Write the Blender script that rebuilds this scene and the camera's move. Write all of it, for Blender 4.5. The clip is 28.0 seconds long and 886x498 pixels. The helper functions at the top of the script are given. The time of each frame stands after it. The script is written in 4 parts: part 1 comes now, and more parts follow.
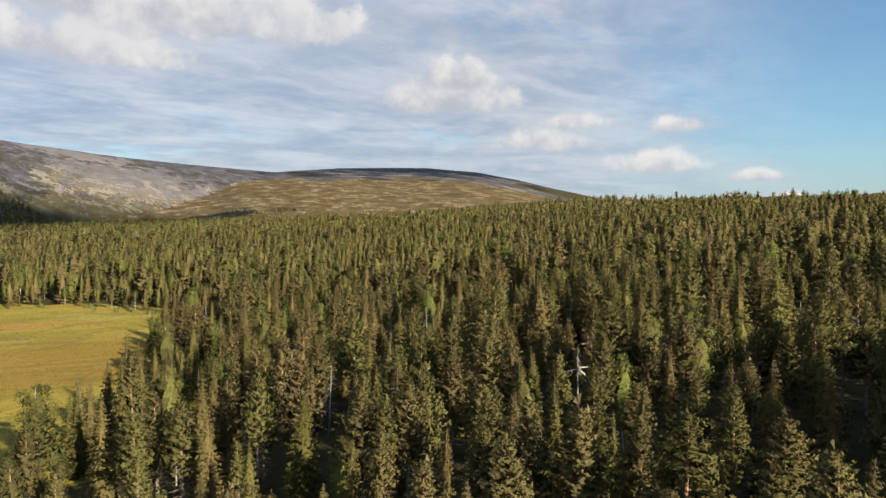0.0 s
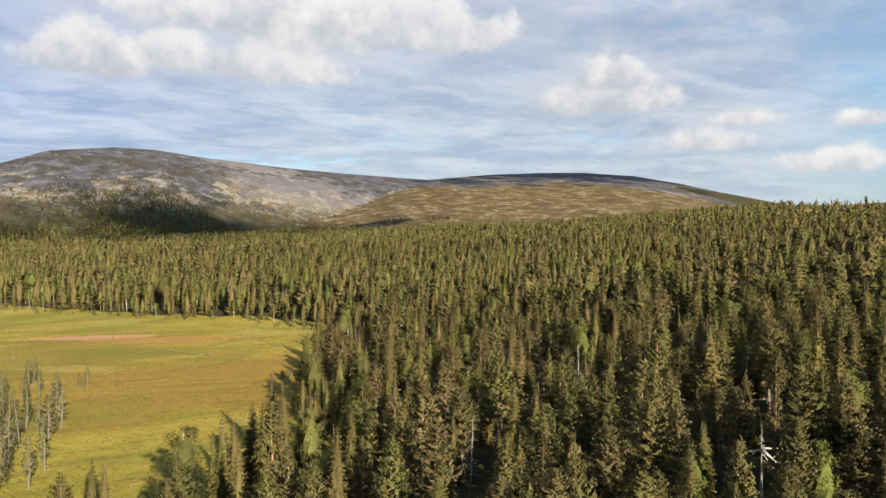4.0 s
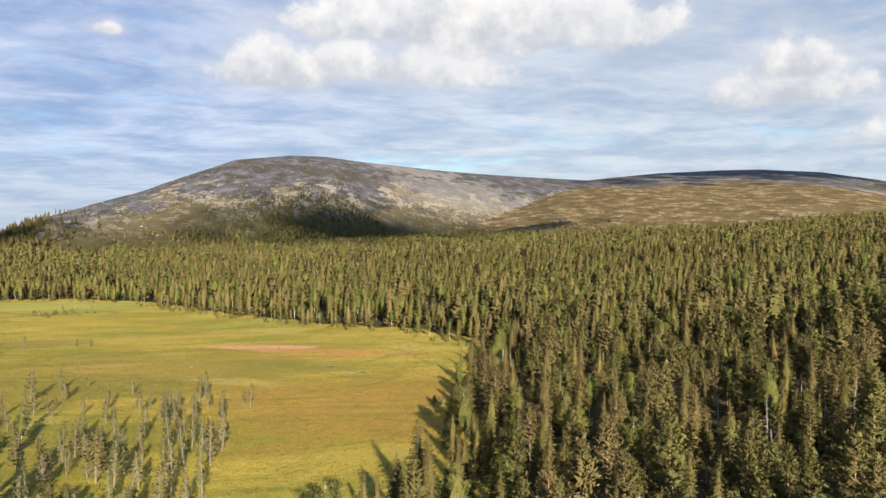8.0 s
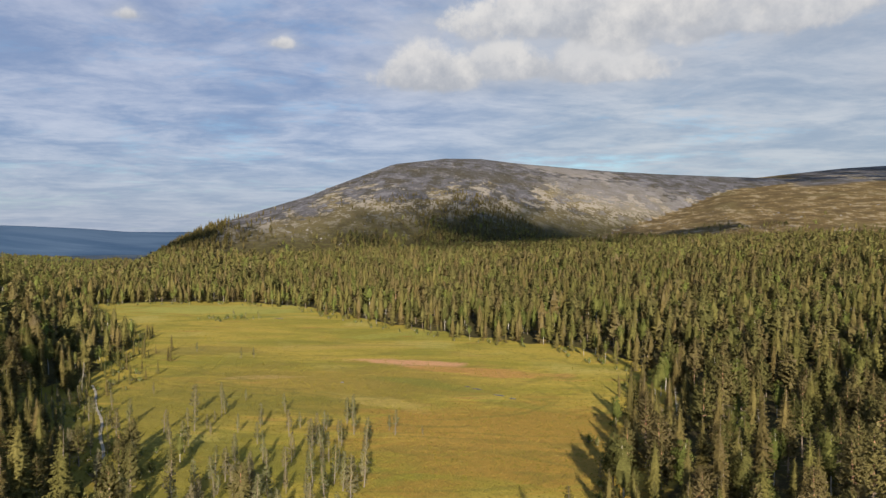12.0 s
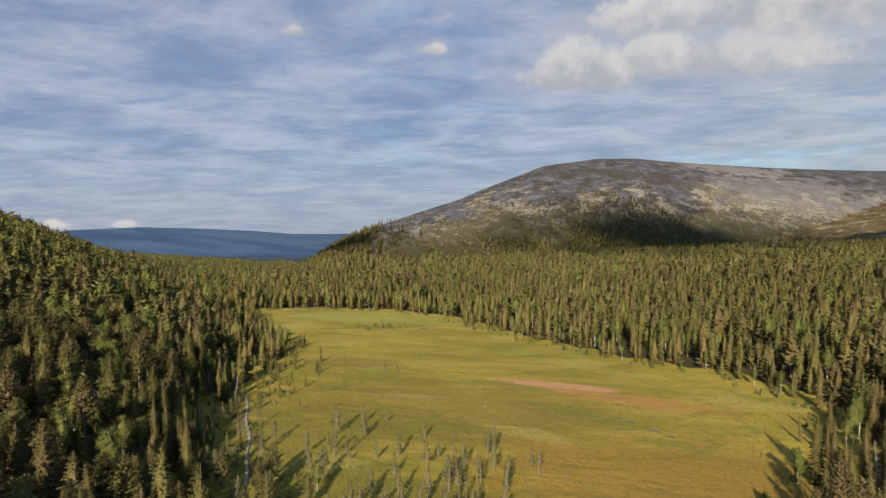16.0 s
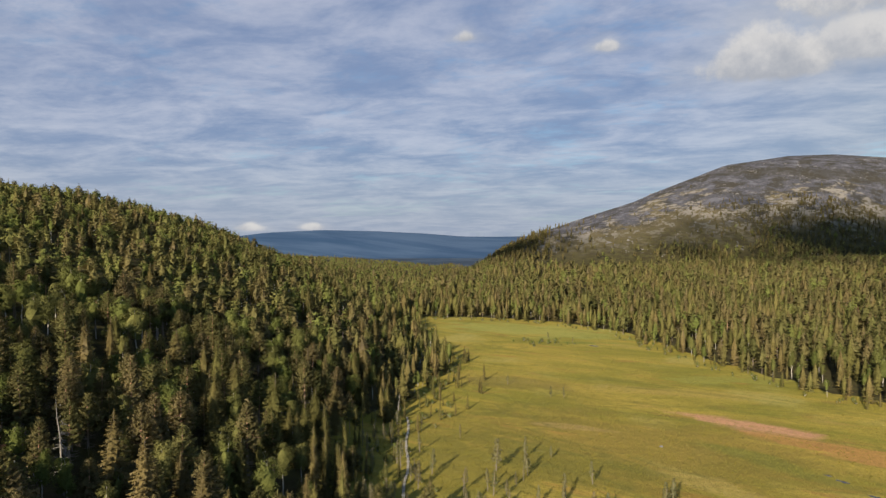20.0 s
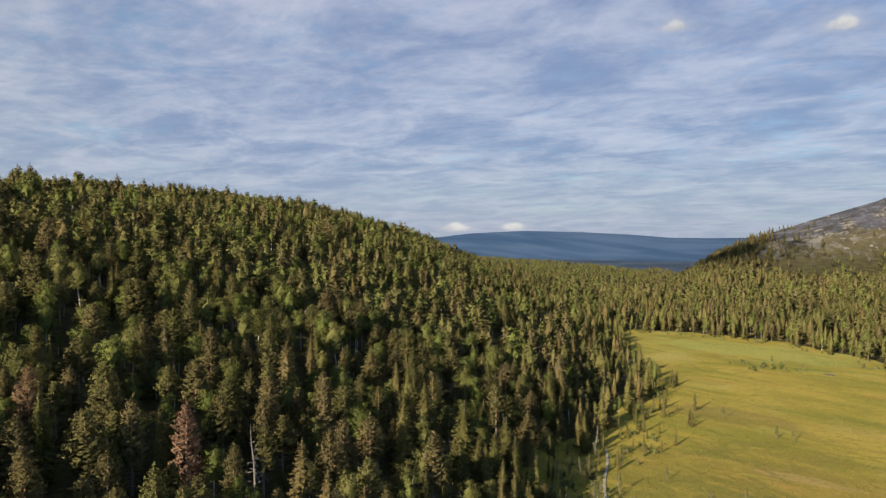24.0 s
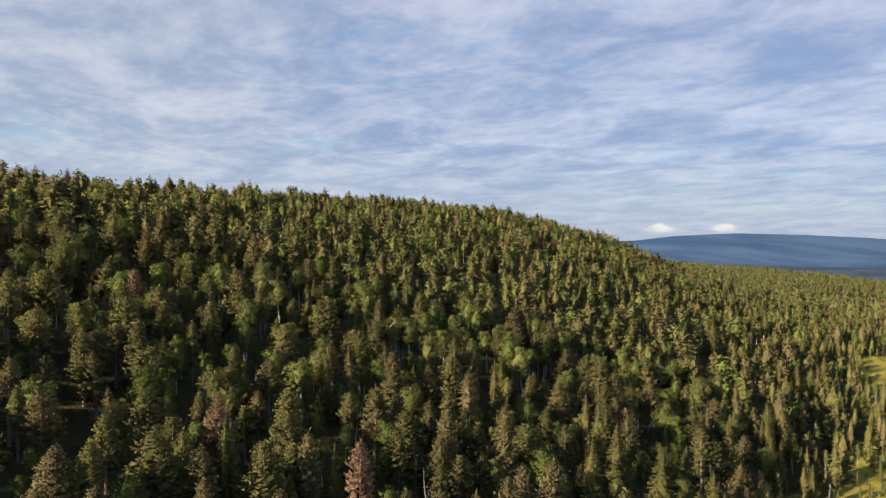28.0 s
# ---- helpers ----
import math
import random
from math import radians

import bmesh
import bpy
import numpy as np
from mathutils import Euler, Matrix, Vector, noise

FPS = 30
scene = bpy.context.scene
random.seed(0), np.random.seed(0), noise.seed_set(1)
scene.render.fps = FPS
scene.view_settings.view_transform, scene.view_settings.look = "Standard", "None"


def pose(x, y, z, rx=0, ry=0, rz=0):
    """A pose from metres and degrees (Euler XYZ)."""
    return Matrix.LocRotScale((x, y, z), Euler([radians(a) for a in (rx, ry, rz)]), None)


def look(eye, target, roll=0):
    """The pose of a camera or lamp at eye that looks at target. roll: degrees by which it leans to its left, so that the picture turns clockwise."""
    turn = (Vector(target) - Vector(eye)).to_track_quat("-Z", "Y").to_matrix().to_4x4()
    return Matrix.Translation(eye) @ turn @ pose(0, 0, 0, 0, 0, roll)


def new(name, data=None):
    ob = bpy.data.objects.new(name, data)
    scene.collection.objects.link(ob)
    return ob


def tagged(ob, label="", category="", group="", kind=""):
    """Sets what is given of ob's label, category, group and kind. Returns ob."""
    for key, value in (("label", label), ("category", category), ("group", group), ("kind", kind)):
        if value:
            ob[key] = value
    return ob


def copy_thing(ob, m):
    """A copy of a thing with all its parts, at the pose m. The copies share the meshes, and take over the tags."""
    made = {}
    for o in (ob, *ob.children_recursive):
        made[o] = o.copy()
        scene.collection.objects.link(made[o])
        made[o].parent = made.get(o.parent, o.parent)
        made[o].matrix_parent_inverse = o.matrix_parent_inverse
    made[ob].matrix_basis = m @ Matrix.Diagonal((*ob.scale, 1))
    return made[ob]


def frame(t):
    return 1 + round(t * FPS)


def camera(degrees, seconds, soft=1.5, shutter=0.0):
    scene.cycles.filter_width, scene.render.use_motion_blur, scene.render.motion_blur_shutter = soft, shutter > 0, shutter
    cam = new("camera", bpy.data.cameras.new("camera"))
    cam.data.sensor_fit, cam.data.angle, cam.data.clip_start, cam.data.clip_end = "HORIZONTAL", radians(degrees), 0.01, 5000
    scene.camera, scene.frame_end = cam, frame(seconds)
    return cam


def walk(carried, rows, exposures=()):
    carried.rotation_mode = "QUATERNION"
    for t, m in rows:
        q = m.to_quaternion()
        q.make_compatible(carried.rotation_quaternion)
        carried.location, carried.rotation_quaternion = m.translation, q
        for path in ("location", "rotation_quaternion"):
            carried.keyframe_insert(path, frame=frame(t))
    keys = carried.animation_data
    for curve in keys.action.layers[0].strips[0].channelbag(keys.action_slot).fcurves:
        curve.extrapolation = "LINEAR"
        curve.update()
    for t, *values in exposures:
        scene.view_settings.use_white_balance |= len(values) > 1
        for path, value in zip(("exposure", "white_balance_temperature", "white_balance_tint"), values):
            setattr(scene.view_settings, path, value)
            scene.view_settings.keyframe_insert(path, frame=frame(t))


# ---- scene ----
cam = camera(65.72, 28.0, soft=1.45)
# seconds, eye, heading to the left of +y, pitch, roll
PATH = [
    (0, (-10.71, -25.68, 34.48), -35.555, -1.927, 0.124),
    (0.5, (-10.00, -24.81, 35.13), -34.090, -1.886, 0.119),
    (1, (-9.29, -23.94, 35.79), -32.595, -1.835, 0.112),
    (2, (-7.90, -22.14, 37.13), -29.432, -1.714, 0.093),
    (3, (-6.57, -20.24, 38.51), -26.163, -1.613, 0.081),
    (4, (-5.35, -18.21, 39.91), -22.857, -1.564, 0.059),
    (5, (-4.24, -16.02, 41.31), -19.528, -1.552, 0.035),
    (6, (-3.23, -13.67, 42.73), -16.227, -1.553, 0.028),
    (7, (-2.34, -11.19, 44.17), -12.926, -1.554, 0.039),
    (8, (-1.54, -8.58, 45.61), -9.635, -1.565, 0.042),
    (9, (-0.88, -5.82, 47.11), -6.336, -1.551, 0.039),
    (10, (-0.37, -2.94, 48.59), -3.189, -1.561, 0.044),
    (11, (-0.00, -0.00, 50.00), -0.000, -1.585, 0.044),
    (12, (0.28, 2.98, 51.30), 3.157, -1.602, 0.034),
    (13, (0.46, 5.98, 52.53), 6.295, -1.586, 0.012),
    (14, (0.52, 8.99, 53.76), 9.423, -1.558, -0.018),
    (15, (0.40, 12.03, 55.05), 12.527, -1.542, -0.055),
    (16, (0.04, 15.09, 56.41), 15.594, -1.518, -0.109),
    (17, (-0.60, 18.18, 57.81), 18.643, -1.480, -0.155),
    (18, (-1.46, 21.31, 59.20), 21.743, -1.453, -0.146),
    (19, (-2.52, 24.41, 60.55), 25.262, -1.401, -0.115),
    (20, (-3.73, 27.44, 61.82), 29.571, -1.342, -0.081),
    (21, (-5.05, 30.36, 63.06), 33.863, -1.319, -0.035),
    (22, (-6.52, 33.15, 64.29), 38.073, -1.343, 0.001),
    (23, (-8.12, 35.82, 65.54), 42.224, -1.352, 0.016),
    (24, (-9.86, 38.37, 66.83), 46.284, -1.331, 0.018),
    (25, (-11.70, 40.81, 68.13), 50.133, -1.304, 0.027),
    (26, (-13.65, 43.14, 69.43), 54.228, -1.291, 0.060),
    (27, (-15.67, 45.35, 70.71), 58.491, -1.260, 0.099),
    (27.5, (-16.70, 46.44, 71.34), 60.664, -1.244, 0.114),
    (28, (-17.73, 47.52, 71.97), 62.722, -1.230, 0.128),
]


def aim(eye, heading, pitch):
    h, p = radians(heading), radians(pitch)
    return (eye[0] - 100 * math.sin(h) * math.cos(p), eye[1] + 100 * math.cos(h) * math.cos(p), eye[2] + 100 * math.sin(p))


walk(cam, [(t, look(eye, aim(eye, heading, pitch), roll)) for t, eye, heading, pitch, roll in PATH],
     [(0, 1.15), (3, 1.20), (6, 1.37), (8, 1.38), (10, 1.22), (12, 0.95), (14, 0.84), (17, 0.82), (22, 0.9), (25, 1.05), (28, 1.23)])


# ---- world, sun ----
SKY_STRENGTH = 0.45
SUN_AZ, SUN_EL = 186.0, 21.0          # heading of the sun to the left of +y, height


def heading_vec(az, el=0.0):
    a, e = radians(az), radians(el)
    return Vector((-math.sin(a) * math.cos(e), math.cos(a) * math.cos(e), math.sin(e)))


sun_dir = heading_vec(SUN_AZ, SUN_EL)
sun = new("sun", bpy.data.lights.new("sun", "SUN"))
sun.data.energy, sun.data.angle, sun.data.color = 4.8, radians(0.6), (1.0, 0.85, 0.64)
sun.matrix_world = look(sun_dir * 400, (0, 0, 0))


class Nodes:
    """Short hand for building a node tree."""

    def __init__(self, tree):
        self.tree = tree
        tree.nodes.clear()

    def add(self, kind, inputs=None, **props):
        n = self.tree.nodes.new(kind)
        for k, v in props.items():
            setattr(n, k, v)
        for k, v in (inputs or {}).items():
            if hasattr(v, "is_linked"):
                self.tree.links.new(v, n.inputs[k])
            else:
                n.inputs[k].default_value = v
        return n

    def math(self, op, a, b=0.0, clamp=False):
        return self.add("ShaderNodeMath", {0: a, 1: b}, operation=op, use_clamp=clamp).outputs[0]

    def span(self, v, a, b, c=0.0, d=1.0):
        return self.add("ShaderNodeMapRange", {0: v, 1: a, 2: b, 3: c, 4: d}, interpolation_type="SMOOTHSTEP").outputs[0]

    def mix(self, f, a, b, blend="MIX"):
        n = self.add("ShaderNodeMix", {0: f}, data_type="RGBA", blend_type=blend)
        for i, v in ((6, a), (7, b)):
            if hasattr(v, "is_linked"):
                self.tree.links.new(v, n.inputs[i])
            else:
                n.inputs[i].default_value = (*v, 1) if len(v) == 3 else v
        return n.outputs[2]

    def noise(self, vec, scale, detail=4.0, rough=0.55, distort=0.0):
        return self.add("ShaderNodeTexNoise", {"Vector": vec, "Scale": scale, "Detail": detail, "Roughness": rough, "Distortion": distort}).outputs[0]


def make_world():
    w = bpy.data.worlds.new("sky")
    scene.world = w
    w.use_nodes = True
    g = Nodes(w.node_tree)
    sky = g.add("ShaderNodeTexSky", sky_type="NISHITA", sun_disc=False, sun_elevation=radians(SUN_EL), sun_rotation=radians(-SUN_AZ), altitude=300.0)
    d = g.add("ShaderNodeTexCoord").outputs["Generated"]
    x, y, z = g.add("ShaderNodeSeparateXYZ", {0: d}).outputs
    up = g.math("MAXIMUM", z, 0.0)
    # flat layers of cloud, drawn together towards the horizon
    den = g.math("ADD", up, 0.10)
    flat = g.add("ShaderNodeCombineXYZ", {0: g.math("DIVIDE", x, den), 1: g.math("DIVIDE", y, den)}).outputs[0]
    layer = g.add("ShaderNodeMapping", {"Vector": flat, "Rotation": (0, 0, radians(-28)), "Scale": (0.9, 1.15, 1)}).outputs[0]
    thin = g.noise(layer, 3.0, 8, 0.62, 0.25)
    broad = g.noise(layer, 0.7, 3, 0.5, 0.2)
    rag = g.noise(g.add("ShaderNodeMapping", {"Vector": flat, "Rotation": (0, 0, radians(-20)), "Scale": (0.9, 1.15, 1)}).outputs[0], 7.5, 9, 0.66, 0.1)
    cover = g.span(g.math("ADD", g.math("ADD", g.math("MULTIPLY", thin, 0.36), g.math("MULTIPLY", rag, 0.24)), g.math("MULTIPLY", broad, 0.55)), 0.29, 0.56)
    shade = g.span(g.math("ADD", g.math("MULTIPLY", g.noise(layer, 1.7, 5, 0.6, 0.5), 0.74), g.math("MULTIPLY", rag, 0.26)), 0.34, 0.68)
    az = g.math("ARCTAN2", g.math("MULTIPLY", x, -1.0), y)
    gap = g.span(az, radians(-68), radians(-42), 0.06, 1.0)       # blue opening in the east
    left = g.math("MULTIPLY", g.span(az, radians(-15), radians(15)), g.span(az, radians(95), radians(55), 0.35, 1.0))
    cover = g.math("MULTIPLY", g.math("MULTIPLY", cover, gap), g.span(z, 0.42, 0.80, 1.0, 0.35))
    cover = g.math("MAXIMUM", cover, g.math("MULTIPLY", left, 0.80))
    cloud = g.mix(shade, g.mix(left, (0.37, 0.435, 0.555), (0.262, 0.338, 0.545)), g.mix(left, (0.66, 0.675, 0.725), (0.60, 0.63, 0.77)))
    blue = g.mix(1.0, g.mix(1.0, sky.outputs[0], (0.14, 0.14, 0.14), "MULTIPLY"), (0.74, 1.0, 1.15), "MULTIPLY")
    col = g.mix(g.math("MULTIPLY", cover, 0.88), blue, cloud)
    # heaped clouds: heading, height, half width, half height in degrees
    e = g.math("ARCSINE", z)
    haze = g.span(e, radians(8), radians(0.5))
    col = g.mix(g.math("MULTIPLY", haze, 0.5), col, (0.48, 0.55, 0.66))
    wob = g.math("SUBTRACT", g.noise(d, 11.0, 9, 0.60), 0.5)
    puff = g.noise(d, 26.0, 7, 0.62)
    for a, h, ww, hh in HEAPS:
        u = g.math("DIVIDE", g.math("SUBTRACT", az, radians(a)), radians(ww))
        v = g.math("DIVIDE", g.math("SUBTRACT", e, radians(h)), radians(hh))
        low = g.math("MULTIPLY", v, g.span(v, -0.7, 0.1, 2.0, 1.0))
        u = g.math("MULTIPLY", u, g.span(v, -0.2, 1.0, 1.0, 1.7))
        r = g.math("SQRT", g.math("ADD", g.math("MULTIPLY", u, u), g.math("MULTIPLY", low, low)))
        edge = g.math("ADD", g.math("SUBTRACT", 0.80 if hh > 2.2 else 0.70, r), g.math("ADD", g.math("MULTIPLY", wob, 1.75 if ww < 7 and hh > 2.2 else 2.3), g.math("MULTIPLY", puff, 0.45)))
        m = g.math("MULTIPLY", g.span(edge, 0.0, 0.36 if hh > 2.2 else 0.6), g.span(v, -1.2, -0.4, 0.3, 1.0))
        col = g.mix(g.math("MULTIPLY", g.span(edge, -0.9, 0.3), 0.30), col, (0.60, 0.625, 0.68))
        lit = g.span(g.math("ADD", g.math("MULTIPLY", v, 0.55), g.math("ADD", g.math("MULTIPLY", puff, 1.5), g.math("MULTIPLY", wob, 1.2))), 0.25, 1.25)
        col = g.mix(g.math("MULTIPLY", m, 0.90), col, g.mix(lit, (0.50, 0.525, 0.58), (0.89, 0.865, 0.84)))
    bg = g.add("ShaderNodeBackground", {0: col, 1: SKY_STRENGTH})
    g.add("ShaderNodeOutputWorld", {0: bg.outputs[0]})


HEAPS = [(-36.2, 10.6, 6.0, 3.0), (-36.4, 12.2, 3.6, 2.6), (-43.4, 6.9, 4.8, 1.6), (-46.0, 8.5, 3.6, 1.3), (-52.5, 5.0, 5.2, 1.7), (-54.4, 7.9, 3.4, 1.0), (-59.5, 3.8, 3.0, 0.9), (-62.4, 2.1, 1.9, 0.7), (-8.6, 13.0, 6.6, 2.7),
         (-18.0, 16.2, 12.0, 3.8), (-2.5, 13.2, 5.5, 2.4), (4.4, 12.7, 5.6, 3.0), (-9.0, 16.9, 13.0, 3.6), (16.2, 14.7, 1.6, 0.9), (27.5, 15.8, 1.5, 0.8), (45.3, 0.45, 1.5, 0.6), (40.5, 0.5, 1.8, 0.6)]
make_world()


# ---- materials ----
def material(name):
    m = bpy.data.materials.new(name)
    m.use_nodes = True
    return m, Nodes(m.node_tree)


def finish(g, col, rough=0.9, height=None, strength=0.5, distance=0.2, spec=0.2):
    ins = {"Base Color": col, "Roughness": rough, "Specular IOR Level": spec}
    if height is not None:
        ins["Normal"] = g.add("ShaderNodeBump", {"Strength": strength, "Distance": distance, "Height": height}).outputs[0]
    b = g.add("ShaderNodeBsdfPrincipled", ins)
    g.add("ShaderNodeOutputMaterial", {0: b.outputs[0]})


def foliage(name, dark, light, joined, thin=0.30, twig=None):
    """Needles or leaves: colour differs from tree to tree, from clump to clump and in fine grain; twig: colour of bare twigs between."""
    m, g = material(name)
    if joined:
        tree = g.add("ShaderNodeAttribute", attribute_name="tint").outputs["Fac"]
    else:
        tree = g.add("ShaderNodeObjectInfo").outputs["Random"]
    clump_f = g.add("ShaderNodeNewGeometry").outputs["Random Per Island"]
    p = g.add("ShaderNodeTexCoord").outputs["Object"]
    grain = g.noise(p, 1.8 if joined else 4.5, 4, 0.75)
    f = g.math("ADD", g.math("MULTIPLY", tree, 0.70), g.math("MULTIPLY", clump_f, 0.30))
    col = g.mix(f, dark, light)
    hue = g.math("FRACT", g.math("MULTIPLY", tree, 7.31))
    col = g.mix(1.0, col, g.mix(hue, (0.90, 1.05, 0.86), (1.04, 0.99, 1.03)), "MULTIPLY")
    col = g.mix(1.0, col, g.mix(g.span(grain, 0.34, 0.66), (0.62,) * 3 if joined else (0.70,) * 3, (1.33,) * 3 if joined else (1.27,) * 3), "MULTIPLY")
    if twig:
        bare = g.span(g.math("ADD", g.math("FRACT", g.math("MULTIPLY", clump_f, 5.7)), g.math("MULTIPLY", hue, 0.35)), 1.0, 1.25)
        col = g.mix(g.math("MULTIPLY", bare, 0.45), col, twig)
    a = g.add("ShaderNodeBsdfDiffuse", {0: col}).outputs[0]
    b = g.add("ShaderNodeBsdfTranslucent", {0: g.mix(0.5, col, light)}).outputs[0]
    mx = g.add("ShaderNodeMixShader", {0: thin, 1: a, 2: b})
    g.add("ShaderNodeOutputMaterial", {0: mx.outputs[0]})
    return m


def bark(name, low, high, split, streak=(0.25, 0.24, 0.23)):
    """Bark that changes colour at a height up the trunk."""
    m, g = material(name)
    p = g.add("ShaderNodeTexCoord").outputs["Object"]
    z = g.add("ShaderNodeSeparateXYZ", {0: p}).outputs[2]
    n = g.noise(p, 3.0, 5, 0.65)
    col = g.mix(g.span(g.math("ADD", z, g.math("MULTIPLY", n, 2.0)), split, split + 2.5), low, high)
    col = g.mix(g.span(n, 0.5, 0.72), col, streak)
    finish(g, col, 0.9, n, 0.6, 0.05)
    return m


SPRUCE = ((0.084, 0.071, 0.031), (0.178, 0.147, 0.060))
PINE = ((0.088, 0.077, 0.036), (0.170, 0.147, 0.065))
TWIG = {"spruce": (0.15, 0.125, 0.085), "pine": (0.17, 0.132, 0.095), "birch": None}
BIRCH = ((0.084, 0.090, 0.031), (0.178, 0.178, 0.062))
M = {}
for kind, pair in (("spruce", SPRUCE), ("pine", PINE), ("birch", BIRCH)):
    M[kind] = foliage(kind + "_needles" if kind != "birch" else "birch_leaves", *pair, False, 0.24, TWIG[kind])
    M[kind + "_far"] = foliage(kind + "_foliage_far", *pair, True, 0.24, TWIG[kind])
M["rusty"] = foliage("rusty_needles", (0.17, 0.10, 0.070), (0.26, 0.162, 0.118), False)
M["gold"] = foliage("golden_leaves", (0.22, 0.15, 0.02), (0.36, 0.22, 0.03), False)
M["bogpine"] = foliage("bog_pine_needles", (0.13, 0.119, 0.068), (0.235, 0.21, 0.128), False)
M["bark_bog"] = bark("bog_pine_bark", (0.19, 0.165, 0.14), (0.25, 0.20, 0.155), 3.0, (0.14, 0.125, 0.11))
M["bark_spruce"] = bark("spruce_bark", (0.13, 0.112, 0.095), (0.14, 0.115, 0.09), 4.0, (0.22, 0.205, 0.185))
M["bark_pine"] = bark("pine_bark", (0.20, 0.16, 0.13), (0.36, 0.21, 0.135), 5.0)
M["bark_birch"] = bark("birch_bark", (0.36, 0.34, 0.31), (0.46, 0.44, 0.40), 1.5, (0.10, 0.09, 0.08))
M["deadwood"] = bark("bleached_wood", (0.16, 0.15, 0.138), (0.24, 0.225, 0.205), 3.0, (0.13, 0.12, 0.11))


def ground_material():
    """Forest floor, bog and fell on one sheet, by the sheet's own zone masks."""
    m, g = material("ground")
    p = g.add("ShaderNodeTexCoord").outputs["Object"]
    zone = {k: g.add("ShaderNodeAttribute", attribute_name=k).outputs["Fac"] for k in ("bog", "grey", "heath", "valley")}
    fine, mid, wide = g.noise(p, 1.6, 6, 0.65), g.noise(p, 0.11, 5, 0.6), g.noise(p, 0.022, 4, 0.5)
    # forest floor: moss, heather, litter
    floor = g.mix(g.span(mid, 0.35, 0.65), (0.036, 0.032, 0.015), (0.075, 0.070, 0.024))
    floor = g.mix(g.span(fine, 0.45, 0.7), floor, (0.060, 0.046, 0.026))
    # bog: sedge and moss in bands
    q = g.add("ShaderNodeMapping", {"Vector": p, "Rotation": (0, 0, radians(32)), "Scale": (0.35, 1.0, 1.0)}).outputs[0]
    band, band2 = g.noise(q, 0.045, 5, 0.55, 0.6), g.noise(q, 0.11, 4, 0.6, 0.4)
    bog = g.mix(g.span(band, 0.36, 0.64), (0.226, 0.208, 0.034), (0.378, 0.290, 0.057))
    bog = g.mix(g.math("MULTIPLY", g.span(band2, 0.56, 0.72), 0.75), bog, (0.33, 0.195, 0.055))
    bog = g.mix(g.math("MULTIPLY", g.span(wide, 0.55, 0.7), 0.6), bog, (0.40, 0.35, 0.11))
    for cx, cy, turn, lx, ly, colr, amount in BOG_PATCHES:
        o = g.add("ShaderNodeMapping", {"Vector": p, "Location": (-cx, -cy, 0)}).outputs[0]
        o = g.add("ShaderNodeMapping", {"Vector": o, "Rotation": (0, 0, radians(-turn))}).outputs[0]
        o = g.add("ShaderNodeMapping", {"Vector": o, "Scale": (1 / lx, 1 / ly, 0)}).outputs[0]
        ln = g.add("ShaderNodeVectorMath", {0: o}, operation="LENGTH").outputs["Value"]
        mk = g.span(g.math("ADD", ln, g.math("MULTIPLY", g.math("SUBTRACT", band2, 0.5), 2.4)), 1.1, 0.55)
        bog = g.mix(g.math("MULTIPLY", mk, amount), bog, colr)
    rill = g.math("ABSOLUTE", g.math("SUBTRACT", g.noise(q, 0.028, 3, 0.5, 0.8), 0.5))
    bog = g.mix(g.math("MULTIPLY", g.span(rill, 0.020, 0.003), 0.34), bog, (0.105, 0.118, 0.028))
    mott = g.noise(p, 0.42, 6, 0.72)
    bog = g.mix(g.math("MULTIPLY", g.span(mott, 0.49, 0.62), 0.38), bog, (0.165, 0.150, 0.030))
    bog = g.mix(g.math("MULTIPLY", g.span(mott, 0.44, 0.34), 0.22), bog, (0.42, 0.36, 0.13))
    bog = g.mix(g.math("MULTIPLY", g.span(fine, 0.4, 0.72), 0.35), bog, (0.20, 0.165, 0.034))
    # fells: stone fields with heath between
    st = g.add("ShaderNodeMapping", {"Vector": p, "Rotation": (0, 0, radians(20)), "Scale": (1.0, 0.62, 1.0)}).outputs[0]
    a1, a2, a3 = g.noise(st, 0.0085, 6, 0.58, 0.5), g.noise(st, 0.034, 6, 0.66, 0.2), g.noise(st, 0.13, 5, 0.7)
    ledge = g.math("ADD", g.math("MULTIPLY", a2, 0.55), g.math("MULTIPLY", a3, 0.45))
    stone = g.mix(g.span(ledge, 0.40, 0.60), (0.060, 0.060, 0.071), (0.100, 0.099, 0.114))
    stone = g.mix(g.span(ledge, 0.445, 0.40), stone, (0.162, 0.162, 0.19))
    stone = g.mix(g.math("MULTIPLY", g.span(ledge, 0.535, 0.575), 0.85), stone, (0.045, 0.042, 0.032))
    seam = g.noise(st, 0.030, 7, 0.72, 0.3)
    stone = g.mix(g.math("MULTIPLY", g.span(seam, 0.525, 0.575), 0.85), stone, (0.046, 0.043, 0.034))
    stone = g.mix(g.math("MULTIPLY", g.span(seam, 0.46, 0.42), 0.6), stone, (0.16, 0.16, 0.187))
    tongue = g.noise(g.add("ShaderNodeMapping", {"Vector": p, "Rotation": (0, 0, radians(-8)), "Scale": (0.8, 0.30, 1.0)}).outputs[0], 0.030, 6, 0.62, 0.3)
    stone = g.mix(g.math("MULTIPLY", g.span(tongue, 0.555, 0.60), 0.85), stone, (0.052, 0.046, 0.034))
    moss = g.mix(g.span(a1, 0.40, 0.60), (0.068, 0.058, 0.035), (0.134, 0.111, 0.062))
